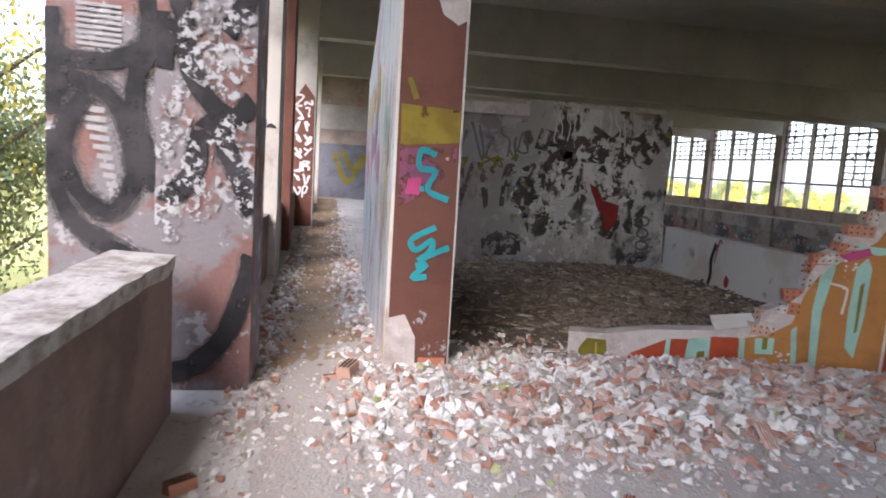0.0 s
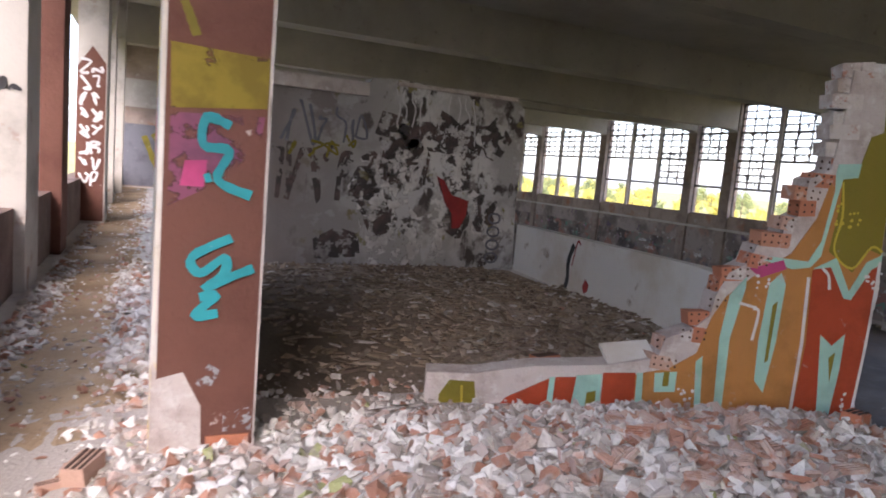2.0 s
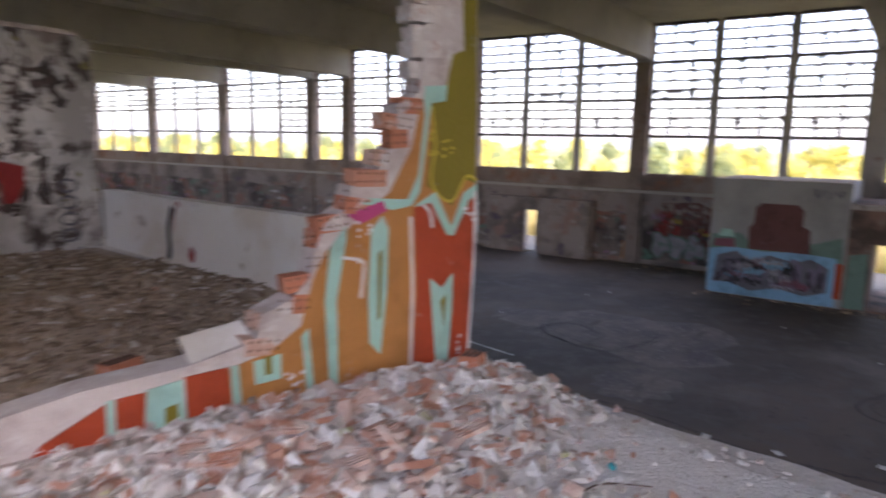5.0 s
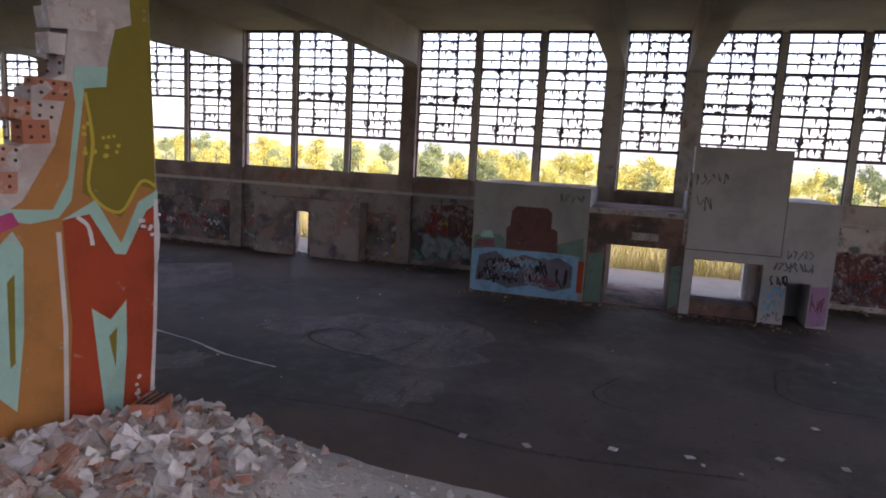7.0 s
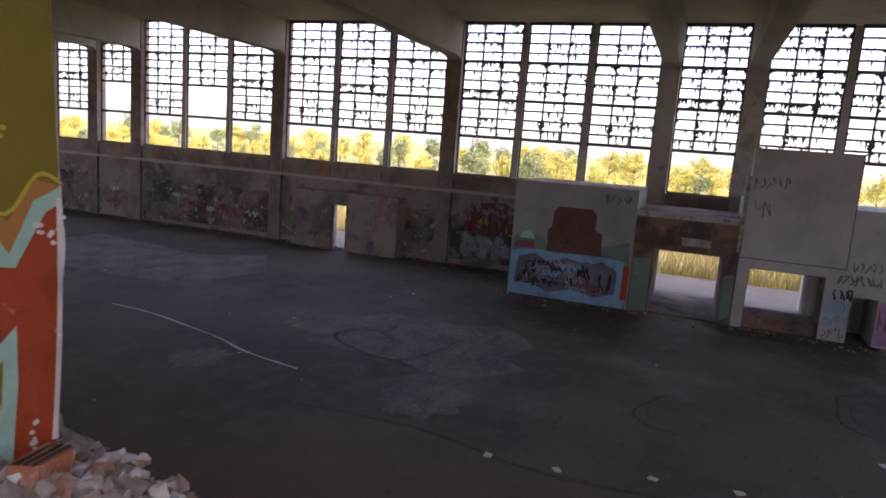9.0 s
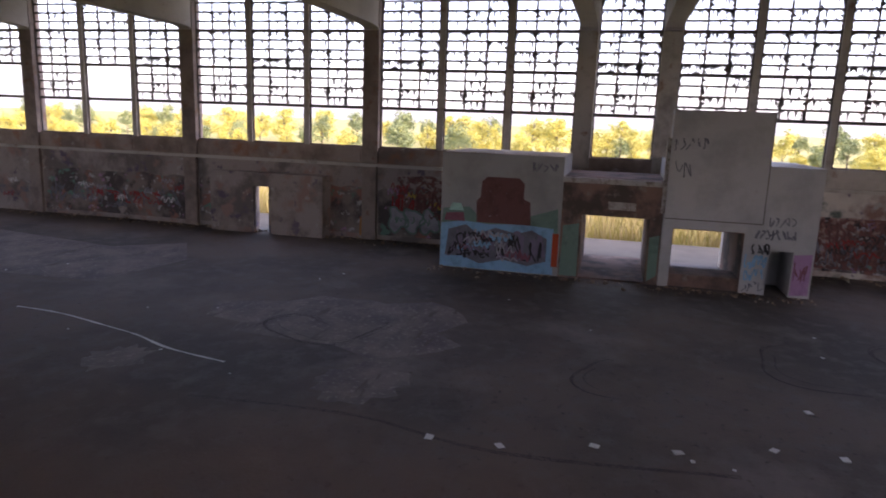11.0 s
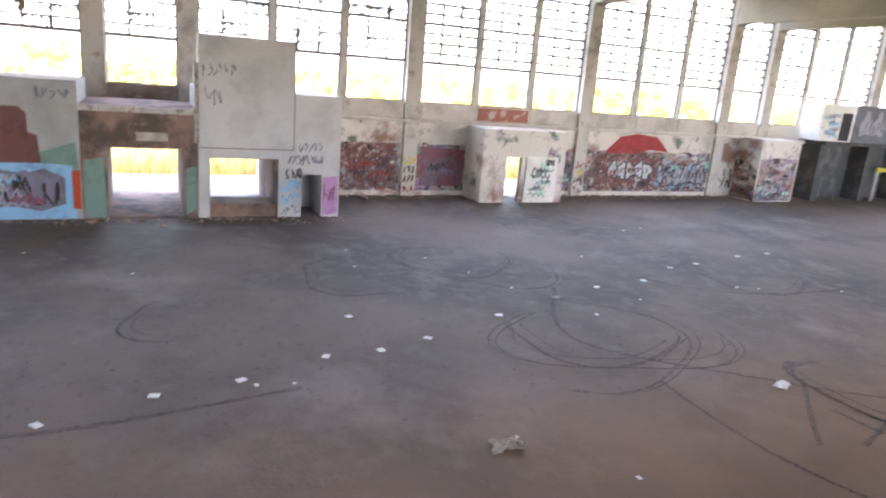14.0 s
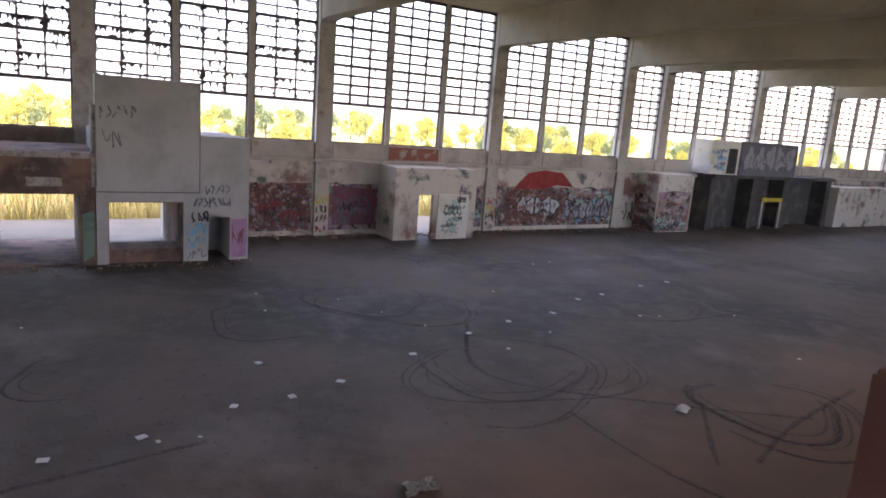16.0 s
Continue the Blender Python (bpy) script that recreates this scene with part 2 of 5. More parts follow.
OLIVE, WHITE, BLACK = paint("olive spray paint", (0.22, 0.18, 0.022)), paint("white spray paint", (0.68, 0.66, 0.66)), paint("black spray paint", (0.035, 0.033, 0.036))
CYAN, PURPLE, MAGENTA = paint("teal spray paint", (0.03, 0.32, 0.36)), paint("purple spray paint", (0.23, 0.09, 0.12)), paint("magenta spray paint", (0.5, 0.07, 0.2))
BLUE, CRIMSON, LILAC, YELLOW = paint("pale blue spray paint", (0.22, 0.42, 0.62)), paint("crimson paint", (0.32, 0.03, 0.03)), paint("lilac spray paint", (0.42, 0.24, 0.42)), paint("yellow paint", (0.55, 0.42, 0.05))
WORNBLACK = mat("flaking black spray paint", (0.014, 0.013, 0.015), 0.8, [((0.035, 0.032, 0.036), 3, 0.45, 0.6)], None, erode=(9, 0.6, 0.64))
HALO = mat("grey overspray", (0.045, 0.042, 0.044), 0.8, [((0.09, 0.082, 0.085), 4, 0.45, 0.6)], None, erode=(70, 0.46, 0.58))
MIST = mat("thin grey overspray", (0.1, 0.092, 0.096), 0.8, [((0.2, 0.18, 0.18), 4, 0.45, 0.6)], None, erode=(80, 0.36, 0.56))
CHIPS = mat("flaking column plaster", (0.34, 0.34, 0.355), 0.85, [((0.24, 0.23, 0.24), 5, 0.45, 0.6)], None, erode=(16, 0.46, 0.49))
DULLWHITE = paint("dull white spray paint", (0.26, 0.25, 0.26))
WORNPURPLE = mat("worn purple spray paint", (0.22, 0.075, 0.125), 0.8, [((0.16, 0.06, 0.1), 5, 0.45, 0.6)], None, erode=(6, 0.5, 0.57))
WORNOLIVE = mat("worn olive spray paint", (0.24, 0.18, 0.025), 0.8, [((0.18, 0.13, 0.02), 5, 0.45, 0.6)], None, erode=(6, 0.55, 0.62))
FLAKEWHITE = mat("flaking whitewash", (0.72, 0.7, 0.68), 0.85, [((0.5, 0.47, 0.45), 3, 0.45, 0.6)], None, erode=(4.5, 0.47, 0.5))
FLAKEDARK = mat("flaking dark paint", (0.07, 0.06, 0.058), 0.8, [((0.14, 0.1, 0.09), 3, 0.45, 0.6)], None, erode=(5, 0.5, 0.53))
FLAKERED = mat("flaking maroon paint", (0.2, 0.09, 0.08), 0.8, [((0.13, 0.07, 0.065), 3, 0.45, 0.6)], None, erode=(5, 0.5, 0.53))
SCRIBBLE = mat("layered faded graffiti", (0.36, 0.25, 0.22), 0.85, [((0.13, 0.105, 0.11), 0.7, 0.46, 0.54), ((0.32, 0.3, 0.3), 2.6, 0.54, 0.57, (1, 1, 0.8)), ((0.25, 0.12, 0.1), 1.3, 0.54, 0.58), ((0.04, 0.036, 0.04), 3.4, 0.56, 0.58), ((0.3, 0.2, 0.32), 1.9, 0.6, 0.63), ((0.16, 0.26, 0.24), 1.7, 0.61, 0.64), ((0.5, 0.49, 0.48), 4.4, 0.61, 0.63)], None, erode=(1.1, 0.6, 0.66))
# Darker graffiti, post and wall colours for the hall's north length.
DARKFIELD = mat("dark faded graffiti", (0.24, 0.2, 0.18), 0.9, [((0.09, 0.078, 0.075), 0.5, 0.46, 0.56), ((0.3, 0.15, 0.12), 0.8, 0.54, 0.6), ((0.42, 0.4, 0.39), 2.6, 0.6, 0.63), ((0.14, 0.25, 0.2), 1.7, 0.6, 0.64), ((0.38, 0.22, 0.34), 2.3, 0.63, 0.66)], None, erode=(0.9, 0.6, 0.68))
DARKPOST = mat("darker brown post", (0.3, 0.245, 0.215), 0.85, [((0.19, 0.155, 0.14), 1.2, 0.45, 0.65), ((0.24, 0.14, 0.1), 2.2, 0.58, 0.7)], (25, 0.3))
DARKWALL = mat("darker wall plaster", (0.34, 0.29, 0.265), 0.9, [((0.17, 0.145, 0.135), 0.6, 0.45, 0.58), ((0.32, 0.21, 0.18), 0.9, 0.56, 0.64), ((0.42, 0.39, 0.36), 2.5, 0.62, 0.68), ((0.14, 0.11, 0.15), 1.6, 0.6, 0.66)], (20, 0.4))
MAROON, GREY = paint("maroon paint", (0.14, 0.06, 0.055)), paint("slate grey paint", (0.16, 0.16, 0.19))
SLATE = paint("violet grey paint", (0.2, 0.17, 0.24))
GREEN = paint("dull green paint", (0.15, 0.24, 0.2))
PALEBLUE, LILACGREY = paint("pale bluish white paint", (0.5, 0.53, 0.56)), paint("faded lilac grey paint", (0.34, 0.33, 0.37))
TYRE = mat("black tyre mark", (0.045, 0.042, 0.043), 0.7, [((0.09, 0.08, 0.08), 3, 0.46, 0.6)], None, erode=(45, 0.44, 0.52))
PAPER = mat("white paper scrap", (0.7, 0.7, 0.68), 0.8)

# ---- mesh helpers ----
def add_box(bm, x0, x1, y0, y1, z0, z1, rough=0.0, seed=1):
    vs = [bm.verts.new((x, y, z)) for x in (x0, x1) for y in (y0, y1) for z in (z0, z1)]
    for f in ((0, 1, 3, 2), (4, 6, 7, 5), (0, 4, 5, 1), (2, 3, 7, 6), (0, 2, 6, 4), (1, 5, 7, 3)):
        bm.faces.new([vs[i] for i in f])
    if rough:
        rnd = random.Random(seed)
        for v in vs:
            v.co += Vector([rnd.uniform(-rough, rough) for _ in range(3)])
    return vs

def boxes(*rows):
    bm = bmesh.new()
    for r in rows:
        add_box(bm, *r)
    return bm

def link(name, bm, material):
    me = bpy.data.meshes.new(name)
    bmesh.ops.recalc_face_normals(bm, faces=bm.faces)
    bm.to_mesh(me)
    bm.free()
    me.materials.append(material)
    return new(name, me)

def structure(name, bm, material, label="", category=""):
    return tagged(link(name, bm, material), label, category or name.split("_")[0], kind="structure")

def part(name, bm, material, parent, label=""):
    ob = link(name, bm, material)
    ob.parent = parent
    ob.matrix_parent_inverse = parent.matrix_world.inverted()
    return tagged(ob, label)

def shared(name, me, parent, m):
    ob = new(name, me)
    ob.parent = parent
    ob.matrix_basis = m
    return ob

def mesh(name, bm, material):
    me = bpy.data.meshes.new(name)
    bmesh.ops.recalc_face_normals(bm, faces=bm.faces)
    bm.to_mesh(me)
    bm.free()
    me.materials.append(material)
    return me

def thing(name, label, category, group="", at=(0, 0, 0)):
    ob = new(name)
    ob.location = at
    bpy.context.view_layer.update()
    return tagged(ob, label, category, group)

class Face:
    """A wall face: origin, direction along it, and the way it looks."""
    def __init__(self, o, u, n):
        self.lim = None
        self.o, self.u, self.n = Vector(o), Vector(u).normalized(), Vector(n).normalized()
    def at(self, u, z, d=0.0):
        return self.o + self.u * u + Vector((0, 0, z)) + self.n * d

class Ground:
    def __init__(self, z):
        self.z = z
    def at(self, x, y, d=0.0):
        return Vector((x, y, self.z + d))

def coat(bm, face, pts, d=0.004, back=0.0):
    top = [bm.verts.new(face.at(u, z, d)) for u, z in pts]
    low = [bm.verts.new(face.at(u, z, back)) for u, z in pts]
    bm.faces.new(top)
    for i in range(len(pts)):
        j = (i + 1) % len(pts)
        bm.faces.new((top[i], top[j], low[j], low[i]))

def smooth(pts, n=5):
    out = []
    for i in range(len(pts) - 1):
        p0, p1, p2, p3 = pts[max(i - 1, 0)], pts[i], pts[i + 1], pts[min(i + 2, len(pts) - 1)]
        for k in range(n):
            t = k / n
            out.append(tuple(0.5 * (2 * b + (c - a) * t + (2 * a - 5 * b + 4 * c - e) * t * t + (3 * b - a - 3 * c + e) * t ** 3) for a, b, c, e in zip(p0, p1, p2, p3)))
    out.append(tuple(pts[-1]))
    return out

def stroke(bm, face, pts, w, d=0.004, jitter=0.15):
    pts = smooth(pts)
    lim = None if isinstance(face, Ground) else face.lim
    cut = lambda u: min(max(u, lim[0]), lim[1]) if lim else u
    rnd = random.Random(len(pts) + int(w * 1000))
    rows = []
    for i, (u, z) in enumerate(pts):
        a, b = pts[max(i - 1, 0)], pts[min(i + 1, len(pts) - 1)]
        du, dz = b[0] - a[0], b[1] - a[1]
        l = math.hypot(du, dz) or 1
        h = w / 2 * (1 + rnd.uniform(-jitter, jitter))
        d += 0.0001
        rows.append((bm.verts.new(face.at(cut(u - dz / l * h), z + du / l * h, d)), bm.verts.new(face.at(cut(u + dz / l * h), z - du / l * h, d))))
    for (a, b), (c, e) in zip(rows, rows[1:]):
        bm.faces.new((a, b, e, c))

LAYER = [0]
def coats(face, rows, parent, d=0.004):
    for name, material, pts in rows:
        bm = bmesh.new()
        LAYER[0] = (LAYER[0] + 1) % 16
        coat(bm, face, pts, d + 0.00016 * LAYER[0])
        part(name, bm, material, parent)

def strokes(face, name, material, lines, w, parent, d=0.006, label=""):
    for pts in lines:
        bm = bmesh.new()
        LAYER[0] = (LAYER[0] + 1) % 16
        stroke(bm, face, pts, w, d + 0.0003 * LAYER[0])
        part(name, bm, material, parent, label)

def prism(bm, face, pts, depth):
    front = [bm.verts.new(face.at(u, z)) for u, z in pts]
    back = [bm.verts.new(face.at(u, z, -depth)) for u, z in pts]
    bm.faces.new(front)
    bm.faces.new(back[::-1])
    for i in range(len(pts)):
        j = (i + 1) % len(pts)
        bm.faces.new((front[j], front[i], back[i], back[j]))

def lettering(face, u0, z0, w, h, material, n, seed, parent, line=0.05, d=0.01):
    """Unreadable spray lettering: n looping signs along a line."""
    rnd = random.Random(seed)
    s_ = w / n
    for k in range(n):
        pts = [(u0 + k * s_ + s_ * rnd.uniform(0.05, 1.0), z0 + h * rnd.uniform(0, 1)) for _ in range(rnd.randint(4, 6))]
        pts[0] = (u0 + k * s_ + s_ * 0.1, z0 + h * rnd.choice((0.05, 0.95)))
        strokes(face, "paint_stroke", material, [pts], line * rnd.uniform(0.8, 1.2), parent, d)

def bubble(face, u0, z0, w, h, n, fill, line, seed, parent, d=0.03):
    """Unreadable bubble lettering: swollen filled signs with a dark outline and a small eye."""
    rnd = random.Random(seed)
    s_ = w / n
    for k in range(n):
        cu, cz = u0 + (k + 0.5) * s_, z0 + h * rnd.uniform(0.42, 0.58)
        ph = rnd.uniform(0, 6)
        pts = []
        for i in range(14):
            a = math.tau * i / 14
            r = 1 + 0.22 * math.sin(3 * a + ph) + 0.12 * math.sin(5 * a + 2 * ph)
            pts.append((cu + s_ * 0.6 * r * math.cos(a), cz + h * 0.46 * r * math.sin(a)))
        coats(face, [("letter_fill", fill, pts)], parent, d + 0.006 * (k % 2))
        strokes(face, "letter_outline", line, [pts + pts[:1]], h * 0.07, parent, d + 0.004 + 0.006 * (k % 2))
        strokes(face, "letter_eye", line, [[(cu - s_ * 0.1, cz - h * 0.12), (cu + s_ * rnd.uniform(-0.05, 0.1), cz), (cu + s_ * rnd.uniform(-0.1, 0.1), cz + h * 0.16)]], h * 0.06, parent, d + 0.012)

def tags(face, u0, u1, z0, z1, n, seed, parent, colours, d=0.03, line=0.035):
    """Small hurried tags scattered over a wall."""
    rnd = random.Random(seed)
    for k in range(n):
        w = rnd.uniform(0.35, 0.9)
        u, z, h = rnd.uniform(u0, u1 - w), rnd.uniform(z0, z1 - 0.3), rnd.uniform(0.18, 0.42)
        m = rnd.randint(7, 12)
        pts = [(u + w * i / m + rnd.uniform(-0.04, 0.04), z + h * (0.5 + 0.5 * math.sin(i * 2.3 + k) * rnd.uniform(0.5, 1.0))) for i in range(m + 1)]
        strokes(face, "tag", rnd.choice(colours), [pts], line * rnd.uniform(0.7, 1.4), parent, d + 0.003 * (k % 5))

PANELW = (8.25 - 0.72) / 3
FLAKYRED = mat("faded red panel paint", (0.3, 0.12, 0.09), 0.9, [((0.42, 0.36, 0.32), 2.5, 0.52, 0.6)], (20, 0.4))

# ---- the hall: floor, window wall, roof ----
H, XW, XV, XE = 3.3, 28.0, 24.22, 4.55
POSTS = [-51.3, -43.05, -34.8, -26.55, -23.68, -15.43, -7.18, 1.06, 3.92, 12.17, 20.42, 28.67, 31.52, 39.77, 48.02, 56.27]
Y0, Y1 = -51.7, 56.7
structure("floor_hall", boxes((XE - 0.9, XW + 0.4, Y0, Y1, -0.3, 0)), HALLFLOOR, "dark worn concrete hall floor with tyre marks", "floor")
doors = [(16.74, 17.4, 1.95), (-12.6, -11.6, 1.87), (-1.3, 0.9, 1.9), (1.45, 3.55, 2.1)]
def long_wall(name, y, end, material, label):
    bm = bmesh.new()
    for a, b, top in sorted(doors):
        if y < a and b < end:
            add_box(bm, XW, XW + 0.4, y, a, 0, 3.0)
            add_box(bm, XW, XW + 0.4, a, b, top, 3.0)
            y = b
    add_box(bm, XW, XW + 0.4, y, end, 0, 3.0)
    return structure(name, bm, material, label, "wall")
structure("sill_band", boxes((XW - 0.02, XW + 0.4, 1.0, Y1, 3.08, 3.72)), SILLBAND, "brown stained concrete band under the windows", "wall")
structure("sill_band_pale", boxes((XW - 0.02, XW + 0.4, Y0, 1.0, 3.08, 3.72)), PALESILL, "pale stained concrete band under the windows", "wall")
structure("ledge", boxes((XW - 0.32, XW + 0.4, Y0, Y1, 2.96, 3.08)), POST, "projecting worn concrete ledge under the windows", "ledge")
structure("roof_slab", boxes((-2.6, XW + 0.5, Y0 - 0.3, Y1 + 0.3, 9.72, 10.0)), SOFFIT, "stained dark concrete roof slab", "ceiling")
structure("wall_north", boxes((-2.3, XW + 0.5, Y1, Y1 + 0.4, 0, 9.72)), HALLWALL, "plain grimy end wall", "wall")
structure("wall_south", boxes((-2.3, XW + 0.5, Y0 - 0.4, Y0, 0, 9.72)), HALLWALL, "plain grimy end wall", "wall")
for i, y in enumerate(POSTS):
    structure("column_%d" % (i + 1), boxes((XW - 0.12, XW + 0.42, y - 0.33, y + 0.33, 3.08, 9.72), (XW - 0.14, XW + 0.1, y - 0.3, y + 0.3, 0, 2.96)), POST if y < 4.5 else DARKPOST, "tall pale weathered concrete post between window bays" if y < 4.5 else "tall darker brown concrete post between window bays", "column")
    bm = bmesh.new()
    prof = [(-2.3, 8.35), (27.3, 8.35), (27.75, 8.3), (27.87, 8.2), (27.87, 9.72), (-2.3, 9.72)]
    prism(bm, Face((0, y - 0.3, 0), (1, 0, 0), (0, -1, 0)), prof, 0.6)
    structure("beam_%d" % (i + 1), bm, SOFFIT, "deep concrete roof beam spanning the hall", "beam")

# One wall in two lengths, the northern one in the darker colour.
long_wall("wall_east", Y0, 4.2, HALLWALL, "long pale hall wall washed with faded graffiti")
long_wall("wall_east_sooty", 4.2, Y1, DARKWALL, "darker northern length of the hall wall")

PANEL = mesh("sill_panel", boxes((-0.05, 0, 0.06, PANELW - 0.06, 3.14, 3.66)), PALESILL)
PANELD = mesh("sill_panel", boxes((-0.05, 0, 0.06, PANELW - 0.06, 3.14, 3.66)), SILLBAND)
PANELR = mesh("sill_panel", boxes((-0.05, 0, 0.06, PANELW - 0.06, 3.14, 3.66)), FLAKYRED)
for a, b in zip(POSTS, POSTS[1:]):
    if b - a > 5:
        for k in range(3):
            dark = a > 1
            shared("sill_panel", PANELD if dark else PANELR if abs(a + 15.43) < 0.1 and k == 1 else PANEL, bpy.data.objects["sill_band" if dark else "sill_band_pale"], pose(XW - 0.021, a + 0.36 + k * PANELW, 0))
structure("pipe", boxes((XW - 0.42, XW - 0.34, Y0, 1.0, 2.98, 3.05)), POST, "thin pale pipe running along the ledge", "pipe")

# window sashes
ZS = [3.72, 5.27, 6.74, 8.2, 9.66]
def sash_mesh(w, sections, bar):
    bm = bmesh.new()
    for k in range(4):
        z0, z1 = ZS[k], ZS[k + 1]
        add_box(bm, 0, 0.06, 0, w, z1 - 0.06, z1 + 0.06)
        if k not in sections:
            continue
        for c in (1, 2):
            add_box(bm, 0.005, 0.045, w * c / 3 - bar, w * c / 3 + bar, z0, z1)
        for r in (1, 2, 3):
            zz = z0 + (z1 - z0) * r / 4
            add_box(bm, 0.01, 0.04, 0, w, zz - bar, zz + bar)
    add_box(bm, 0, 0.06, 0, 0.06, ZS[0], ZS[4])
    add_box(bm, 0, 0.06, w - 0.06, w, ZS[0], ZS[4])
    add_box(bm, 0, 0.06, 0.06, w - 0.06, ZS[0], ZS[0] + 0.05)
    return mesh("sash", bm, STEEL)

def shard_mesh(w, sections, seed, amount):
    rnd = random.Random(seed)
    bm = bmesh.new()
    for k in sections:
        if k == 0:
            continue
        for c in range(3):
            for r in range(4):
                y0, y1 = w * c / 3 + 0.02, w * (c + 1) / 3 - 0.02
                h = (ZS[k + 1] - ZS[k]) / 4
                z0 = ZS[k] + h * r + 0.015
                z1 = z0 + h - 0.03
                dens = amount * (1.6 if k == 2 else 1.0) * rnd.choice((0.2, 0.6, 1.5))
                for _ in range(int(dens * 6)):
                    edge = rnd.random()
                    a = rnd.uniform(y0, y1)
                    s = rnd.uniform(0.03, 0.11)
                    if edge < 0.45:
                        p = [(a, z1), (min(a + s, y1), z1), (a + s * rnd.uniform(0.2, 0.8), z1 - rnd.uniform(0.05, h * 0.9))]
                    elif edge < 0.7:
                        p = [(a, z0), (min(a + s, y1), z0), (a + s * rnd.uniform(0.1, 0.9), z0 + rnd.uniform(0.03, h * 0.5))]
                    else:
                        yy = y0 if rnd.random() < 0.5 else y1
                        zz = rnd.uniform(z0, z1 - 0.08)
                        p = [(yy, zz), (yy, zz + rnd.uniform(0.08, 0.2)), (yy + (1 if yy == y0 else -1) * rnd.uniform(0.04, 0.16), zz + rnd.uniform(0, 0.12))]
                    bm.faces.new([bm.verts.new((0.025, *q)) for q in p])
    return mesh("broken_glass", bm, SHARD)

PW = (8.25 - 0.66 - 0.44) / 3
SASH = {(w, s, b): sash_mesh(w, s, b) for w in (PW, 2.19) for s in ((1, 2, 3), (2, 3)) for b in (0.036, 0.05)}
GLASS = {(w, s, v): shard_mesh(w, s, 7 * v + 1, (0.9, 1.5, 2.5, 0.3)[v]) for w in (PW, 2.19) for s in ((1, 2, 3), (2, 3), (3,)) for v in range(4)}
MULL = mesh("mullion", boxes((-0.08, 0.14, -0.11, 0.11, 3.72, 9.66)), POST)
rnd = random.Random(5)
for i in range(len(POSTS) - 1):
    ya, yb = POSTS[i] + 0.33, POSTS[i + 1] - 0.33
    win = tagged(new("window_%d" % (i + 1)), "tall steel-framed factory window with most panes broken out", "window", "windows along the hall", "structure")
    n = 3 if yb - ya > 5 else 1
    w = PW if n == 3 else 2.19
    for k in range(n):
        yy = ya + k * (w + 0.22)
        s = (1, 2, 3)
        if POSTS[i] > 28 and rnd.random() < 0.6:
            s = (2, 3)
        if abs(POSTS[i] - 20.42) < 0.1 and k == 1 or POSTS[i] == 31.52 and k == 2:
            s = (2, 3)
        if POSTS[i] < -8:
            v = 3
        elif POSTS[i] < -5:
            v = 2 - k % 2
        else:
            v = rnd.choice((0, 0, 1, 1, 2)) if POSTS[i] < 12 else rnd.choice((1, 2, 2))
        shared("sash", SASH[w, s, 0.05 if POSTS[i] < -8 else 0.036], win, pose(XW + 0.12, yy, 0))
        shared("broken_glass", GLASS[w, s, v], win, pose(XW + 0.12, yy, 0))
        if k < n - 1:
            shared("mullion", MULL, win, pose(XW + 0.12, yy + w + 0.11, 0))

# ---- outdoors ----
bm = bmesh.new()
add_box(bm, -900, 1500, -1200, 1200, -0.6, -0.31)
structure("ground", bm, GRASS, "flat dry yellow meadow reaching the horizon", "ground")
structure("pavement", boxes((XW + 0.4, XW + 4.6, Y0, Y1, -0.32, -0.02)), APRON, "pale concrete apron outside the hall", "pavement")

def tree_meshes(seed, height, leaf, count, fine=1.0):
    rnd = random.Random(seed)
    bt = bmesh.new()
    def limb(a, b, r0, r1):
        d = (b - a).normalized()
        s = d.orthogonal().normalized()
        q = d.cross(s)
        ring = lambda c, r: [bt.verts.new(c + (s * math.cos(t) + q * math.sin(t)) * r) for t in [math.tau * k / 6 for k in range(6)]]
        A, B = ring(a, r0), ring(b, r1)
        for k in range(6):
            bt.faces.new((A[k], A[(k + 1) % 6], B[(k + 1) % 6], B[k]))
    top = Vector((rnd.uniform(-0.3, 0.3), rnd.uniform(-0.3, 0.3), height * 0.75))
    limb(Vector((0, 0, -0.3)), top, height * 0.022, height * 0.008)
    clumps = []
    for k in range(18):
        f = rnd.uniform(0.12, 0.95)
        a = top * f
        ang = rnd.uniform(0, math.tau)
        l = height * rnd.uniform(0.16, 0.34) * (1.2 - f * 0.6)
        b = a + Vector((math.cos(ang) * l, math.sin(ang) * l, l * rnd.uniform(0.3, 0.9)))
        limb(a, b, height * 0.008, height * 0.003)
        clumps += [(a.lerp(b, 0.65), l * 0.5), (b, l * 0.55)]
    clumps.append((top + Vector((0, 0, height * 0.08)), height * 0.12))
    verts, faces = [], []
    for _ in range(count):
        c, r = rnd.choice(clumps)
        v = Vector((rnd.gauss(0, 1), rnd.gauss(0, 1), rnd.gauss(0, 0.8)))
        p = c + v.normalized() * r * rnd.uniform(0.3, 1.05)
        s = height * rnd.uniform(0.014, 0.03) * fine
        e = Euler((rnd.uniform(0, 6.3), rnd.uniform(0, 6.3), rnd.uniform(0, 6.3))).to_matrix()
        k = len(verts)
        for q in ((-1, 0, 0), (0, -0.6, 0.15), (1, 0, 0), (0, 0.6, 0.15)):
            verts.append(p + e @ Vector(q) * s)
        faces.append((k, k + 1, k + 2, k + 3))
    me = bpy.data.meshes.new("crown")
    me.from_pydata(verts, [], faces)
    me.materials.append(leaf)
    return mesh("trunk", bt, BARK), me

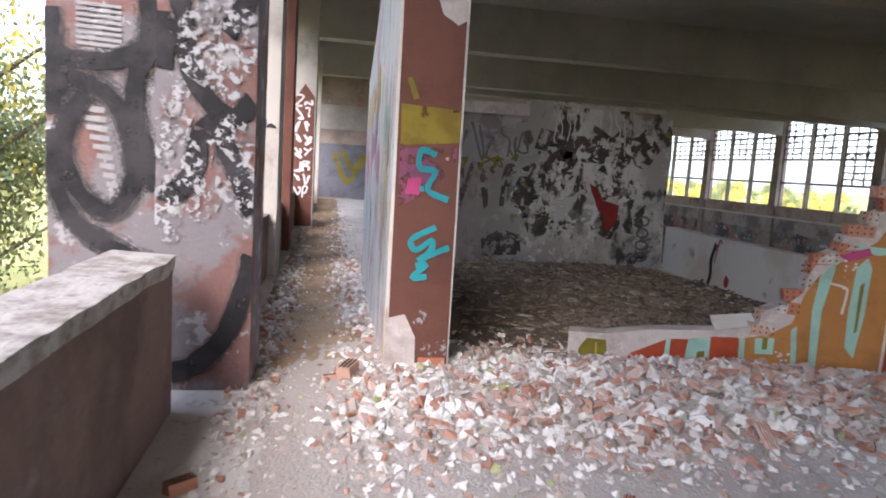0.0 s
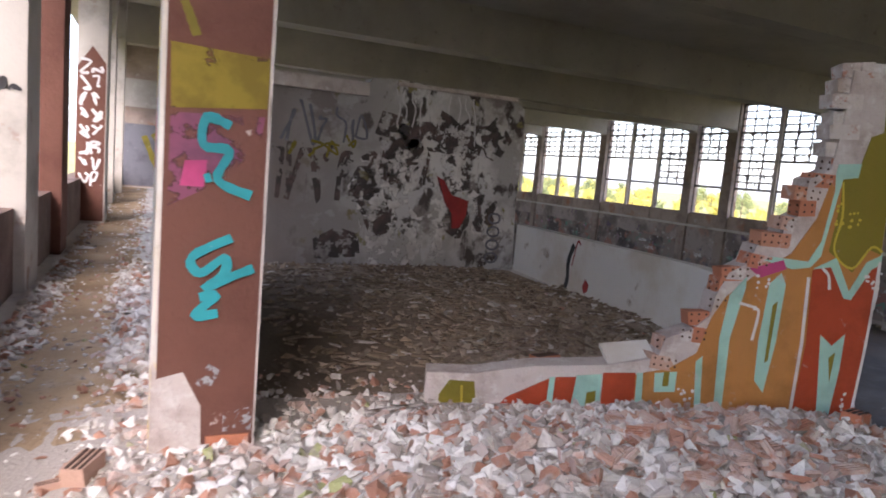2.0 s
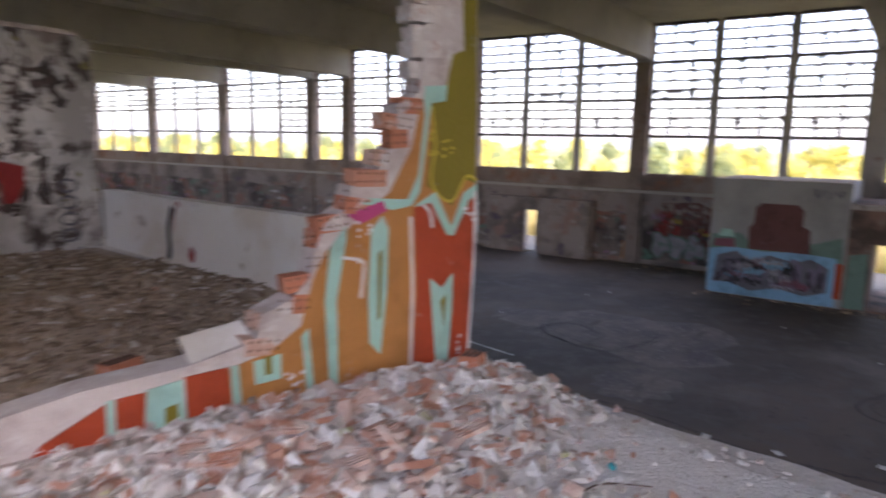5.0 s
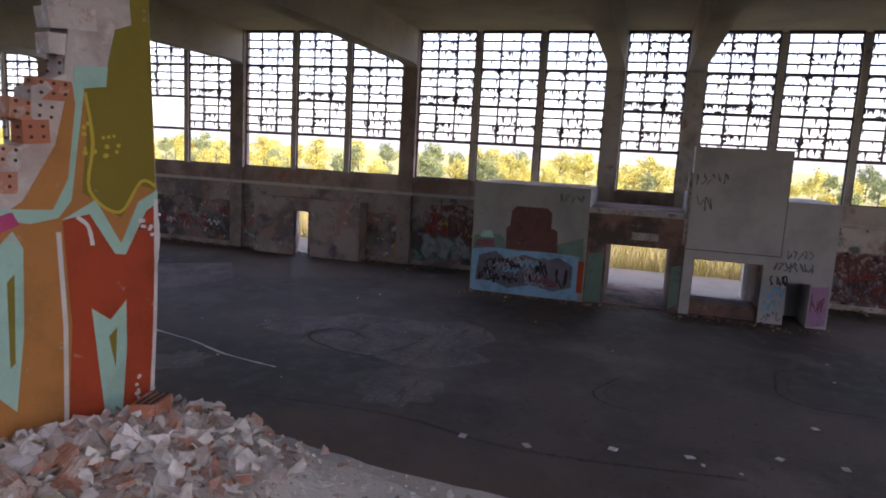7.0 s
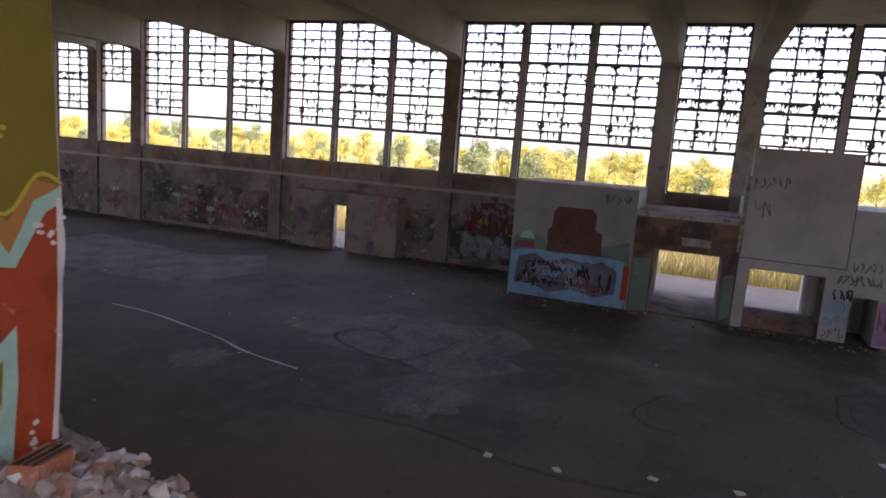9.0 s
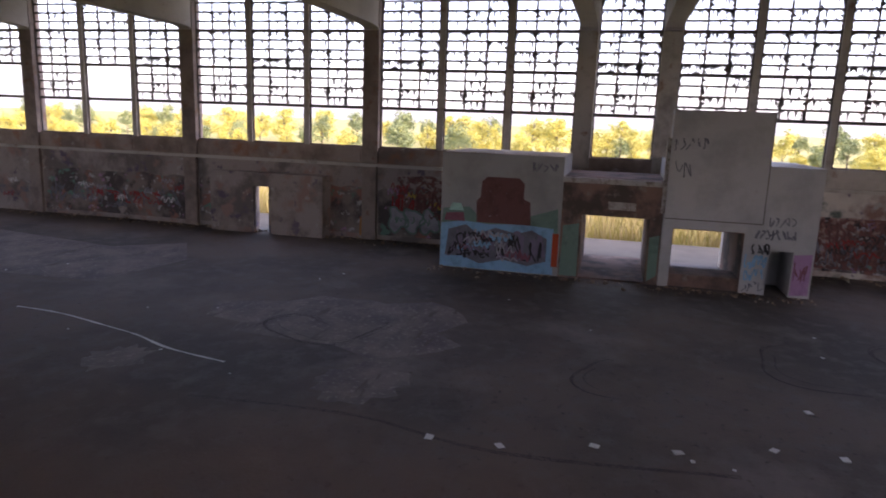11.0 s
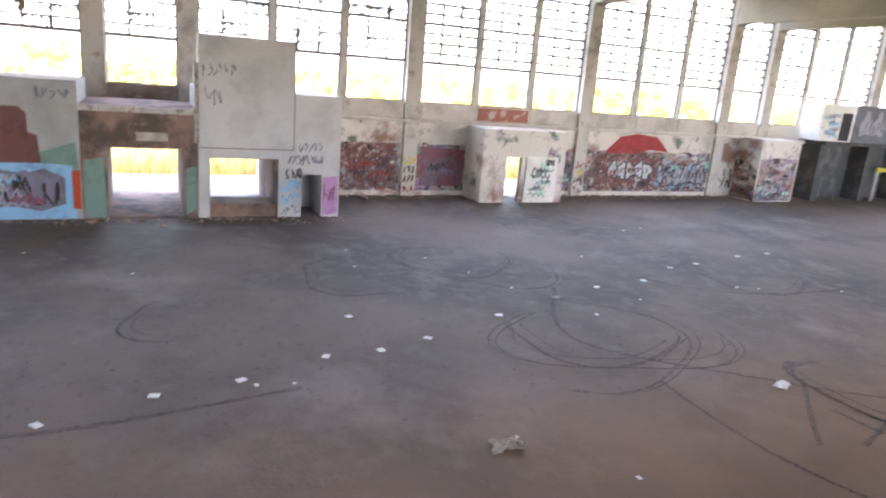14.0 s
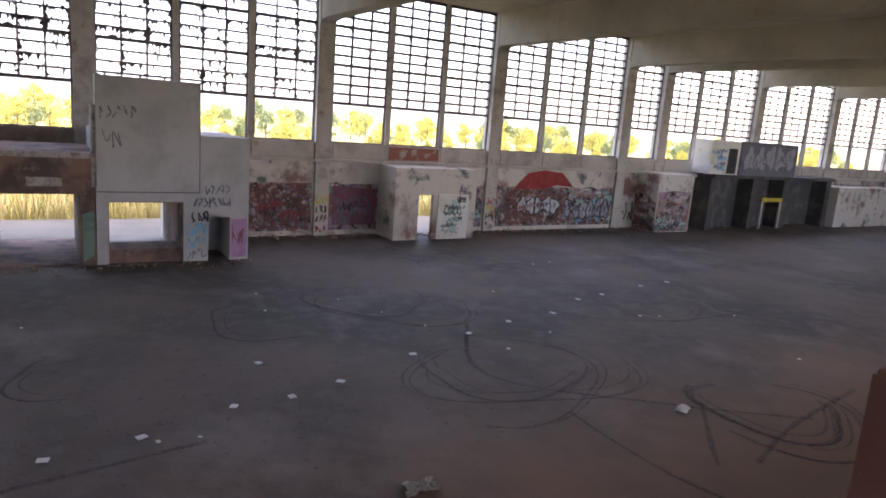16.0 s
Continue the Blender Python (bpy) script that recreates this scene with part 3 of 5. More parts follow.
KINDS = [tree_meshes(11, 6.0, LEAF_Y, 2600), tree_meshes(23, 5.6, LEAF_Y, 2600), tree_meshes(37, 6.4, LEAF_G, 2600), tree_meshes(41, 5.2, LEAF_Y, 2600)]
KINDS += [tree_meshes(57, 6.2, LEAF_G, 11000, 0.3), tree_meshes(63, 5.8, LEAF_Y, 9000, 0.3)]
def plant_tree(kind, x, y, s, a, label):
    t = thing("tree", label, "tree", "trees beyond the hall", (x, y, -0.35))
    for n, me in zip(("trunk", "crown"), KINDS[kind]):
        shared(n, me, t, pose(0, 0, 0, 0, 0, a) @ Matrix.Diagonal((s, s, s, 1)))
LAB = ["small yellow autumn tree in a meadow", "bushy golden autumn tree in a meadow", "dense green tree turning yellow in a meadow", "low yellow scrub tree in a meadow", "loose green-yellow tree close to the parapet", "sparse yellow-leaved tree close to the parapet"]
rnd = random.Random(9)
y = -150
while y < 190:
    k = rnd.choice((0, 1, 1, 2, 3))
    plant_tree(k, 84 + rnd.uniform(-8, 12), y, rnd.uniform(0.5, 0.86), rnd.uniform(0, 360), LAB[k])
    y += rnd.uniform(1.4, 2.8)
y = -230
while y < 260:
    k = rnd.choice((0, 1, 2, 2, 3))
    plant_tree(k, 128 + rnd.uniform(-12, 16), y, rnd.uniform(0.85, 1.3), rnd.uniform(0, 360), LAB[k])
    y += rnd.uniform(2.2, 4.2)
# Some show past the parapet; the rest continue unseen to screen sky light.
for k in range(20):
    kk = (4, 5, 4)[k % 3]
    plant_tree(kk, -7.5 - rnd.uniform(0, 6), -20 + k * 2.1 + rnd.uniform(-0.5, 0.5), rnd.uniform(1.5, 2.0), rnd.uniform(0, 360), LAB[kk])

def blades(name, label, category, spots, hmin, hmax, material, kind="stuff"):
    rnd = random.Random(len(spots))
    verts, faces = [], []
    for x, y, z in spots:
        h, a, w = rnd.uniform(hmin, hmax), rnd.uniform(0, math.tau), rnd.uniform(0.008, 0.02)
        dx, dy = math.cos(a) * w, math.sin(a) * w
        lx, ly = rnd.uniform(-0.3, 0.3) * h, rnd.uniform(-0.3, 0.3) * h
        k = len(verts)
        verts += [(x - dx, y - dy, z), (x + dx, y + dy, z), (x + lx * 0.4 + dx, y + ly * 0.4 + dy, z + h * 0.6), (x + lx, y + ly, z + h), (x + lx * 0.4 - dx, y + ly * 0.4 - dy, z + h * 0.6)]
        faces.append((k, k + 1, k + 2, k + 3, k + 4))
    me = bpy.data.meshes.new(name)
    me.from_pydata(verts, [], faces)
    me.materials.append(material)
    return tagged(new(name, me), label, category, kind=kind)
rnd = random.Random(50)
DRY = mat("dry straw grass", (0.45, 0.37, 0.16), 0.9, (), None, island=[(0, (0.46, 0.38, 0.17)), (0.5, (0.36, 0.33, 0.1)), (0.8, (0.5, 0.43, 0.24))])
blades("dry_grass", "tall dry straw-yellow grass beyond the apron", "grass", [(32.7 + 12 * rnd.random() ** 1.5, rnd.uniform(-26, 30), -0.32) for _ in range(26000)], 0.5, 1.25, DRY)
def weed(x, y, h, seed):
    rnd = random.Random(seed)
    t = thing("weed", "green leafy weed growing in a doorway", "plant", "weeds in the gateway", (x, y, 0))
    bm = bmesh.new()
    bl = bmesh.new()
    for k in range(7):
        a = rnd.uniform(0, math.tau)
        tip = Vector((math.cos(a) * h * 0.45, math.sin(a) * h * 0.45, h * rnd.uniform(0.6, 1.0)))
        add_box(bm, -0.008, 0.008, -0.008, 0.008, 0, 0.02)
        for i in range(4):
            p, q = tip * (i / 4), tip * ((i + 1) / 4)
            v = [bm.verts.new(p + Vector((0.006, 0, 0))), bm.verts.new(p - Vector((0.006, 0, 0))), bm.verts.new(q - Vector((0.005, 0, 0))), bm.verts.new(q + Vector((0.005, 0, 0)))]
            bm.faces.new(v)
        for i in range(16):
            p = tip * rnd.uniform(0.3, 1.05)
            e = Euler((rnd.uniform(-0.8, 0.8), rnd.uniform(-0.8, 0.8), rnd.uniform(0, 6.3))).to_matrix()
            s_ = h * rnd.uniform(0.07, 0.12)
            bl.faces.new([bl.verts.new(p + e @ Vector(c) * s_) for c in ((0, 0, 0), (0.5, 0.4, 0.1), (1.2, 0, 0), (0.5, -0.4, 0.1))])
    part("stems", bm, BARK, t)
    part("leaves", bl, LEAF_G, t, "pointed green leaves")
weed(27.2, 3.3, 0.85, 1)
weed(27.4, 1.75, 0.7, 2)
weed(27.0, 3.45, 0.6, 3)
weed(27.6, -1.0, 0.8, 4)

# ---- block, mural wall and portal in front of the window wall ----
bm = boxes((XV, XW, 4.19, 8.19, 0, 3.86))
MURALPAINT = mat("dull grey-green mural ground", (0.33, 0.33, 0.32), 0.85, [((0.26, 0.265, 0.26), 0.9, 0.45, 0.65), ((0.3, 0.27, 0.25), 4, 0.62, 0.75)], (22, 0.2))
mural = structure("wall_mural", bm, MURALPAINT, "pale projecting wall block with a blue and dark spray mural", "wall")
# Dark sheet added so the block's top catches less sky light.
part("roof_dirt", boxes((XV + 0.04, XW - 0.3, 4.22, 8.16, 3.862, 3.875)), ROOMFLOOR, mural, "dark sheet added to dim the skylit top")
fm = Face((XV, 0, 0), (0, -1, 0), (-1, 0, 0))
coats(fm, [("paint_patch", GREEN, [(-8.15, 1.3), (-8.1, 2.0), (-7.2, 2.1), (-6.9, 1.8), (-5.2, 1.9), (-4.3, 2.2), (-4.25, 1.4)]),
           ("paint_patch", BLUE, [(-8.17, 0.02), (-8.16, 1.5), (-7.4, 1.62), (-6.5, 1.55), (-5.5, 1.62), (-4.4, 1.55), (-4.35, 0.02)]),
           ("paint_patch", MAROON, [(-6.95, 1.6), (-6.98, 2.3), (-6.85, 2.45), (-6.82, 2.95), (-6.65, 3.12), (-5.6, 3.12), (-5.42, 2.95), (-5.42, 2.45), (-5.2, 2.35), (-5.15, 1.6)]),
           ("paint_patch", RED, [(-4.42, 0.3), (-4.42, 1.4), (-4.22, 1.4), (-4.22, 0.3)])], mural)
coats(fm, [("paint_patch", GREY, [(-8.0, 0.4), (-7.9, 1.3), (-7.3, 1.5), (-6.9, 1.2), (-6.3, 1.45), (-5.6, 1.3), (-5.1, 1.45), (-4.6, 1.2), (-4.6, 0.45), (-5.2, 0.25), (-6.0, 0.4), (-6.8, 0.2), (-7.4, 0.42)])], mural, 0.008)
lettering(fm, -7.9, 0.4, 3.3, 0.95, SLATE, 12, 31, mural, 0.09, 0.012)
lettering(fm, -7.9, 0.4, 3.3, 0.9, BLACK, 12, 32, mural, 0.06, 0.022)
lettering(fm, -5.2, 3.35, 0.9, 0.3, GREY, 5, 34, mural, 0.035, 0.012)
coats(fm, [("paint_patch", PURPLE, [(-8.05, 1.6), (-8.0, 1.85), (-7.4, 1.9), (-7.35, 1.6)]), ("paint_patch", MINT, [(-7.9, 1.95), (-7.8, 2.2), (-7.5, 2.2), (-7.4, 1.95)])], mural, 0.012)
bm = boxes((XV, XW, 3.55, 4.18, 0, 3.1), (XV, XW, 1.08, 1.45, 0, 3.1), (XV, XV + 0.4, 1.45, 3.55, 2.08, 3.1), (XV + 0.4, XW, 1.45, 3.55, 2.3, 3.1))
portal = structure("portal", bm, PORTAL, "brown scribbled gateway with a worn concrete roof", "gateway")
part("roof_edge", boxes((XV - 0.12, XW, 1.07, 4.185, 3.1, 3.26)), COPING, portal, "broken pale roof edge")
# Same for the gateway roof: a dark sheet that dims its lit top.
part("roof_dirt", boxes((XV + 0.1, XW - 0.3, 1.1, 4.15, 3.262, 3.275)), PORTAL, portal, "dark sheet added to dim the skylit gateway roof")
fp = Face((XV, 0, 0), (0, -1, 0), (-1, 0, 0))
coats(fp, [("paint_patch", GREEN, [(-4.15, 0.05), (-4.1, 1.7), (-3.6, 1.8), (-3.58, 0.05)]), ("paint_patch", GREEN, [(-1.4, 0.1), (-1.42, 1.5), (-1.12, 1.6), (-1.12, 0.3)]), ("paint_patch", COPING, [(-2.75, 2.3), (-2.75, 2.55), (-1.9, 2.55), (-1.9, 2.3)])], portal)
bm = boxes((XV, XW, 0.75, 1.06, 0, 3.88), (XV, XW, -2.05, -1.32, 0, 1.86), (XV, XW, -3.3, -2.72, 0, 1.86), (XV, XV + 0.35, -2.72, -2.05, 1.38, 1.86), (XV + 1.6, XV + 1.9, -2.72, -2.05, 0, 1.86), (XV, XW, -3.3, 0.75, 1.86, 3.88))
block = structure("block_house", bm, BLOCKPAINT, "grey-white painted entrance block with two low openings", "annex")
part("upper_panel", boxes((XV - 0.1, XV + 0.5, -1.78, 1.04, 2.15, 5.44)), BLOCKPAINT, block, "tall raised grey panel")
part("panel_rim", boxes((XV - 0.11, XV - 0.1, -1.78, 1.04, 2.15, 2.18), (XV - 0.11, XV - 0.1, -1.78, -1.755, 2.18, 5.44)), STEEL, block, "dark rim of the panel")
part("side_post", boxes((XV - 0.05, XV + 0.3, 1.04, 1.16, 2.3, 4.6)), COPING, block, "flaking white post")
# Thin dark brown sheets added over the opening's inner faces.
part("jamb_lining", boxes((XV + 0.02, XW, 0.735, 0.748, 0, 1.85), (XV + 0.02, XW, -1.318, -1.305, 0, 1.85), (XV + 0.02, XW, -1.3, 0.73, 1.84, 1.857)), PORTAL, block, "dark brown lining added inside the opening")
# Dark box added where the floor inside the opening lies in shadow.
part("threshold", boxes((XV + 0.15, XV + 1.4, -1.3, 0.73, 0.002, 0.4)), PORTAL, block, "dark step added over the opening's shadowed floor")
# The gateway's sides and floor get dark brown sheets too.
part("jamb_lining", boxes((XV + 0.02, XW, 3.535, 3.548, 0, 2.07), (XV + 0.02, XW, 1.452, 1.465, 0, 2.07)), PORTAL, portal, "dark brown lining added inside the gateway")
part("dirt_floor", boxes((XV + 0.02, XW + 0.3, 1.47, 3.53, 0.002, 0.06)), PORTAL, portal, "dark brown floor sheet added in the gateway")
fb = Face((XV, 0, 0), (0, -1, 0), (-1, 0, 0))
coats(fb, [("paint_patch", LILAC, [(2.75, 0.05), (2.75, 1.3), (3.25, 1.35), (3.25, 0.1)])], block)
lettering(fb, 1.4, 0.75, 0.6, 0.5, BLUE, 4, 1, block, 0.05)
lettering(fb, 1.42, 0.4, 0.58, 0.4, BLUE, 4, 2, block, 0.035)
lettering(fb, 1.4, 0.05, 0.6, 0.35, GREY, 4, 3, block, 0.03)
lettering(fb, 1.55, 1.25, 0.5, 0.3, BLACK, 3, 4, block, 0.05)
lettering(fb, 1.6, 1.72, 1.15, 0.3, GREY, 8, 5, block, 0.045)
lettering(fb, 1.95, 2.1, 0.75, 0.3, GREY, 5, 6, block, 0.03)
lettering(fb, 2.78, 0.5, 0.42, 0.7, PURPLE, 3, 7, block, 0.035, 0.014)
fu = Face((XV - 0.1, 0, 0), (0, -1, 0), (-1, 0, 0))
lettering(fu, -0.95, 4.25, 0.95, 0.4, GREY, 6, 8, block, 0.03)
lettering(fu, -0.9, 3.45, 0.5, 0.5, GREY, 2, 9, block, 0.03)

# low vestibules round the doors
def vestibule(name, x, y0, y1, z1, d0, d1, top, label, material):
    w = 0.2
    return structure(name, boxes((x, x + w, y0, d0, 0, z1), (x, x + w, d1, y1, 0, z1), (x, x + w, d0, d1, top, z1), (x + w, XW, y0, y0 + w, 0, z1), (x + w, XW, y1 - w, y1, 0, z1), (x + w, XW, y0 + w, y1 - w, z1 - 0.15, z1)), material, label, "vestibule")
vestibule("vestibule_1", 27.2, 13.9, 19.0, 2.5, 16.2, 17.0, 1.95, "dark low door surround in the hall wall", DARKWALL)
v2 = vestibule("vestibule_2", 26.4, -13.6, -9.7, 2.95, -11.5, -10.8, 1.87, "pale low vestibule with a graffiti door", HALLWALL)
part("door_leaf", boxes((26.33, 26.39, -13.2, -11.7, 0.02, 1.9)), WHITEWALL, v2, "white door leaf scribbled with green graffiti")
fv = Face((26.33, 0, 0), (0, -1, 0), (-1, 0, 0))
v3 = structure("vestibule_3", boxes((26.4, XW, -27.7, -25.0, 0, 2.96), (26.3, XW, -27.75, -24.95, 2.962, 3.06)), HALLWALL, "pale door surround scribbled with graffiti below", "vestibule")
fv3 = Face((26.4, 0, 0), (0, -1, 0), (-1, 0, 0))
fv3s = Face((0, -25.0, 0), (1, 0, 0), (0, 1, 0))
coats(fv3, [("graffiti_field", SCRIBBLE, [(25.05, 0.05), (25.05, 2.1), (26.3, 2.2), (27.6, 2.12), (27.6, 0.05)])], v3)
coats(fv3s, [("graffiti_field", SCRIBBLE, [(26.45, 0.05), (26.45, 1.5), (27.2, 2.0), (27.9, 1.9), (27.9, 0.05)])], v3)

# dark kiosk and sign boards farther along
kiosk = structure("kiosk", boxes((26.6, XW, -29.9, -29.4, 0, 2.95), (26.6, XW, -33.6, -33.2, 0, 2.95), (26.6, XW, -36.9, -36.3, 0, 2.95), (26.6, XW, -41.5, -41.0, 0, 2.95), (26.4, XW, -41.5, -29.4, 2.95, 3.15), (27.6, XW, -41.0, -29.9, 0, 2.95)), mat("dark kiosk plaster", (0.085, 0.082, 0.078), 0.9, [((0.15, 0.14, 0.13), 1.2, 0.5, 0.65)], (20, 0.4)), "dark kiosk built against the hall wall", "kiosk")
part("sign_board", boxes((26.5, 26.65, -37.0, -31.6, 3.15, 5.05)), GREY, kiosk, "dark board with white graffiti letters")
part("upper_box", boxes((26.5, 27.6, -31.4, -28.9, 3.15, 5.0)), WHITEWALL, kiosk, "white and blue painted upper box")
part("door_lintel", boxes((26.5, 26.6, -36.2, -34.2, 1.62, 1.85)), YELLOW, kiosk, "yellow painted lintel")
part("door_jamb", boxes((26.5, 26.6, -36.2, -36.05, 0, 1.62)), POST, kiosk, "pale door jamb")
part("door_jamb", boxes((26.5, 26.6, -34.35, -34.2, 0, 1.62)), POST, kiosk, "pale door jamb")
fk = Face((26.5, 0, 0), (0, -1, 0), (-1, 0, 0))
bubble(fk, 31.9, 3.4, 4.8, 1.4, 5, LILACGREY, GREY, 51, kiosk, 0.02)
tags(fk, 28.95, 30.3, 3.3, 4.8, 9, 52, kiosk, (BLUE, BLACK, SLATE), 0.012, 0.06)
# Black rectangle stands for the upper box's dark window.
coats(fk, [("paint_patch", BLACK, [(30.4, 3.2), (30.4, 4.6), (31.2, 4.6), (31.2, 3.2)])], kiosk)
structure("annex_far", boxes((26.2, XW, -50.5, -41.8, 0, 2.6)), HALLWALL, "low grey annex against the hall wall", "annex")

# painted fields on the hall wall
east = bpy.data.objects["wall_east"]
fe = Face((XW, 0, 0), (0, -1, 0), (-1, 0, 0))
coats(fe, [("paint_patch", FLAKERED, [(16.3, 0.3), (16.4, 1.9), (18.0, 2.2), (20.3, 1.9), (20.6, 0.3)]), ("paint_patch", CRIMSON, [(16.8, 2.0), (17.6, 2.75), (18.6, 2.93), (19.8, 2.8), (20.6, 2.1), (19.5, 2.2), (18.5, 2.0)]),
           ("paint_patch", FLAKERED, [(4.0, 0.3), (4.0, 2.0), (6.7, 2.1), (6.7, 0.3)]), ("paint_patch", PURPLE, [(7.7, 0.4), (7.7, 2.0), (9.6, 1.9), (9.6, 0.4)]),
           ("paint_patch", ORANGE, [(-12.62, 0.12), (-12.6, 0.8), (-12.5, 0.95), (-12.3, 0.85), (-12.2, 0.1)]), ("paint_patch", RED, [(-12.58, 0.5), (-12.6, 0.85), (-12.45, 1.0), (-12.25, 0.85), (-12.24, 0.45)]), ("paint_patch", FLAKERED, [(-11.2, 0.5), (-11.0, 2.6), (-9.6, 2.7), (-8.6, 2.3), (-8.6, 0.5)])], east, 0.014)
for a, b in zip(POSTS, POSTS[1:]):
    if b - a > 5 and a > -30:
        cuts = [a + 0.36] + [v for d in sorted(doors) if a < d[0] < b for v in (d[0] - 0.1, d[1] + 0.1)] + [b - 0.36]
        for c, e in zip(cuts[::2], cuts[1::2]):
            coats(fe, [("graffiti_field", DARKFIELD if a > 3 else SCRIBBLE, [(-e, 0.2)] + [(-e + (e - c) * q / 14, 2.1 + 0.16 * noise.noise(Vector((c + q * 0.9, 3, 1)))) for q in range(15)] + [(-c, 0.2)])], east, 0.004)
bubble(fe, 17.15, 0.8, 2.5, 0.8, 5, PALEBLUE, BLACK, 61, east)
bubble(fe, 20.1, 0.55, 3.0, 0.95, 6, LILACGREY, BLACK, 62, east)
lettering(fe, 20.0, 0.4, 3.2, 1.3, BLUE, 7, 63, east, 0.07, 0.026)
lettering(fe, 4.1, 0.5, 2.4, 1.2, MAROON, 9, 64, east, 0.07, 0.026)
lettering(fe, 4.2, 0.4, 2.3, 0.9, GREY, 8, 65, east, 0.06, 0.026)
lettering(fe, 7.8, 0.5, 1.8, 1.1, GREY, 6, 66, east, 0.05, 0.026)
lettering(fe, 24.3, 0.4, 2.4, 1.1, BLACK, 7, 67, east, 0.07, 0.026)
lettering(fe, 13.8, 0.4, 1.3, 1.3, GREY, 5, 68, east, 0.06, 0.026)
lettering(fe, -11.2, 0.5, 0.9, 1.4, CRIMSON, 4, 69, east, 0.08, 0.026)
bubble(fe, -11.3, 0.3, 2.0, 1.0, 3, LILACGREY, GREEN, 70, east)
lettering(fe, -10.2, 1.3, 1.6, 0.9, MAROON, 5, 71, east, 0.09, 0.04)
lettering(fe, -28.0, 0.6, 7.0, 0.9, GREY, 14, 72, east, 0.06, 0.026)
LIVELY = (WHITE, BLACK, GREY, LILACGREY, MAROON, MINT)
tags(fe, 3.6, 6.8, 0.3, 2.1, 16, 301, east, (GREY, MAROON, CRIMSON, LILACGREY, BLACK))
tags(fe, 7.6, 9.4, 0.3, 2.0, 8, 302, east, (PURPLE, SLATE, GREY, BLACK))
tags(fe, 14.0, 15.0, 0.3, 2.0, 7, 303, east, LIVELY)
tags(fe, 16.0, 19.9, 0.3, 1.9, 10, 304, east, (CRIMSON, MAROON, WHITE, BLACK))
tags(fe, 20.0, 24.8, 0.3, 2.2, 26, 305, east, LIVELY)
tags(fe, -11.6, -8.4, 0.4, 2.3, 14, 306, east, (CRIMSON, MAROON, LILAC, YELLOW, GREEN))
tags(fe, -28.2, -20.8, 0.4, 2.0, 22, 307, east, (WHITE, GREEN, CRIMSON, GREY, LILACGREY))
tags(fe, -36.0, -29.0, 0.4, 1.9, 14, 308, east, (WHITE, GREY, CRIMSON))
tags(fv3, 25.1, 27.5, 0.1, 2.1, 20, 309, v3, LIVELY, 0.01)
tags(fv3s, 26.45, 27.9, 0.1, 1.9, 10, 310, v3, LIVELY, 0.01)
tags(fv, 11.8, 13.1, 0.1, 1.8, 16, 311, v2, (GREEN, BLACK, MINT, GREY), 0.012, 0.045)
tags(fm, -7.9, -4.6, 0.3, 1.5, 22, 312, mural, (SLATE, LILACGREY, BLACK, BLUE, PURPLE), 0.05, 0.05)
lettering(fe, -26.0, 0.7, 4.0, 0.6, CRIMSON, 8, 73, east, 0.05, 0.04)
for k, y in enumerate((-7.18, -15.43)):
    col = bpy.data.objects["column_%d" % (POSTS.index(y) + 1)]
    fq = Face((XW - 0.14, 0, 0), (0, -1, 0), (-1, 0, 0))
    for q in range(4):
        lettering(fq, -y - 0.24, 0.15 + q * 0.38, 0.48, 0.32, (CRIMSON, MAROON, BLACK, YELLOW)[(q + k) % 4], 3, 80 + q + 4 * k, col, 0.045, 0.006)

# ---- hall floor marks and litter ----
gf = Ground(0.0)
fl = bpy.data.objects["floor_hall"]
def blot(name, material, cx, cy, rx, ry, seed, n=26, d=0.004):
    rnd = random.Random(seed)
    r = [1 + rnd.uniform(-0.25, 0.25) for _ in range(n)]
    bm = bmesh.new()
    bm.faces.new([bm.verts.new((cx + rx * r[i] * math.cos(math.tau * i / n), cy + ry * r[i] * math.sin(math.tau * i / n), d)) for i in range(n)])
    return part(name, bm, material, fl)
bm = bmesh.new()
bm.faces.new([bm.verts.new((x, y, 0.004)) for x, y in ((18.5, 17.0), (18.7, 26), (23.5, 26), (21.9, 16.6))])
part("floor_patch", bm, PALEFLOOR, fl, "pale worn screed patch")
blot("floor_patch", PALEFLOOR, 17.3, 8.8, 2.2, 3.0, 4)
blot("floor_patch", PALEFLOOR, 13.8, 6.9, 1.0, 0.8, 6)
blot("floor_patch", PALEFLOOR, 13.3, 11.9, 0.7, 0.6, 8)
bm = bmesh.new()
coat(bm, gf, [(17.9, 30), (18.0, 20), (18.19, 16.8), (21.6, 16.2), (24.1, 18.0), (20.4, 22.4), (20.0, 30)], 0.0045)
part("floor_patch", bm, PALEFLOOR, fl, "pale bare screed strip")
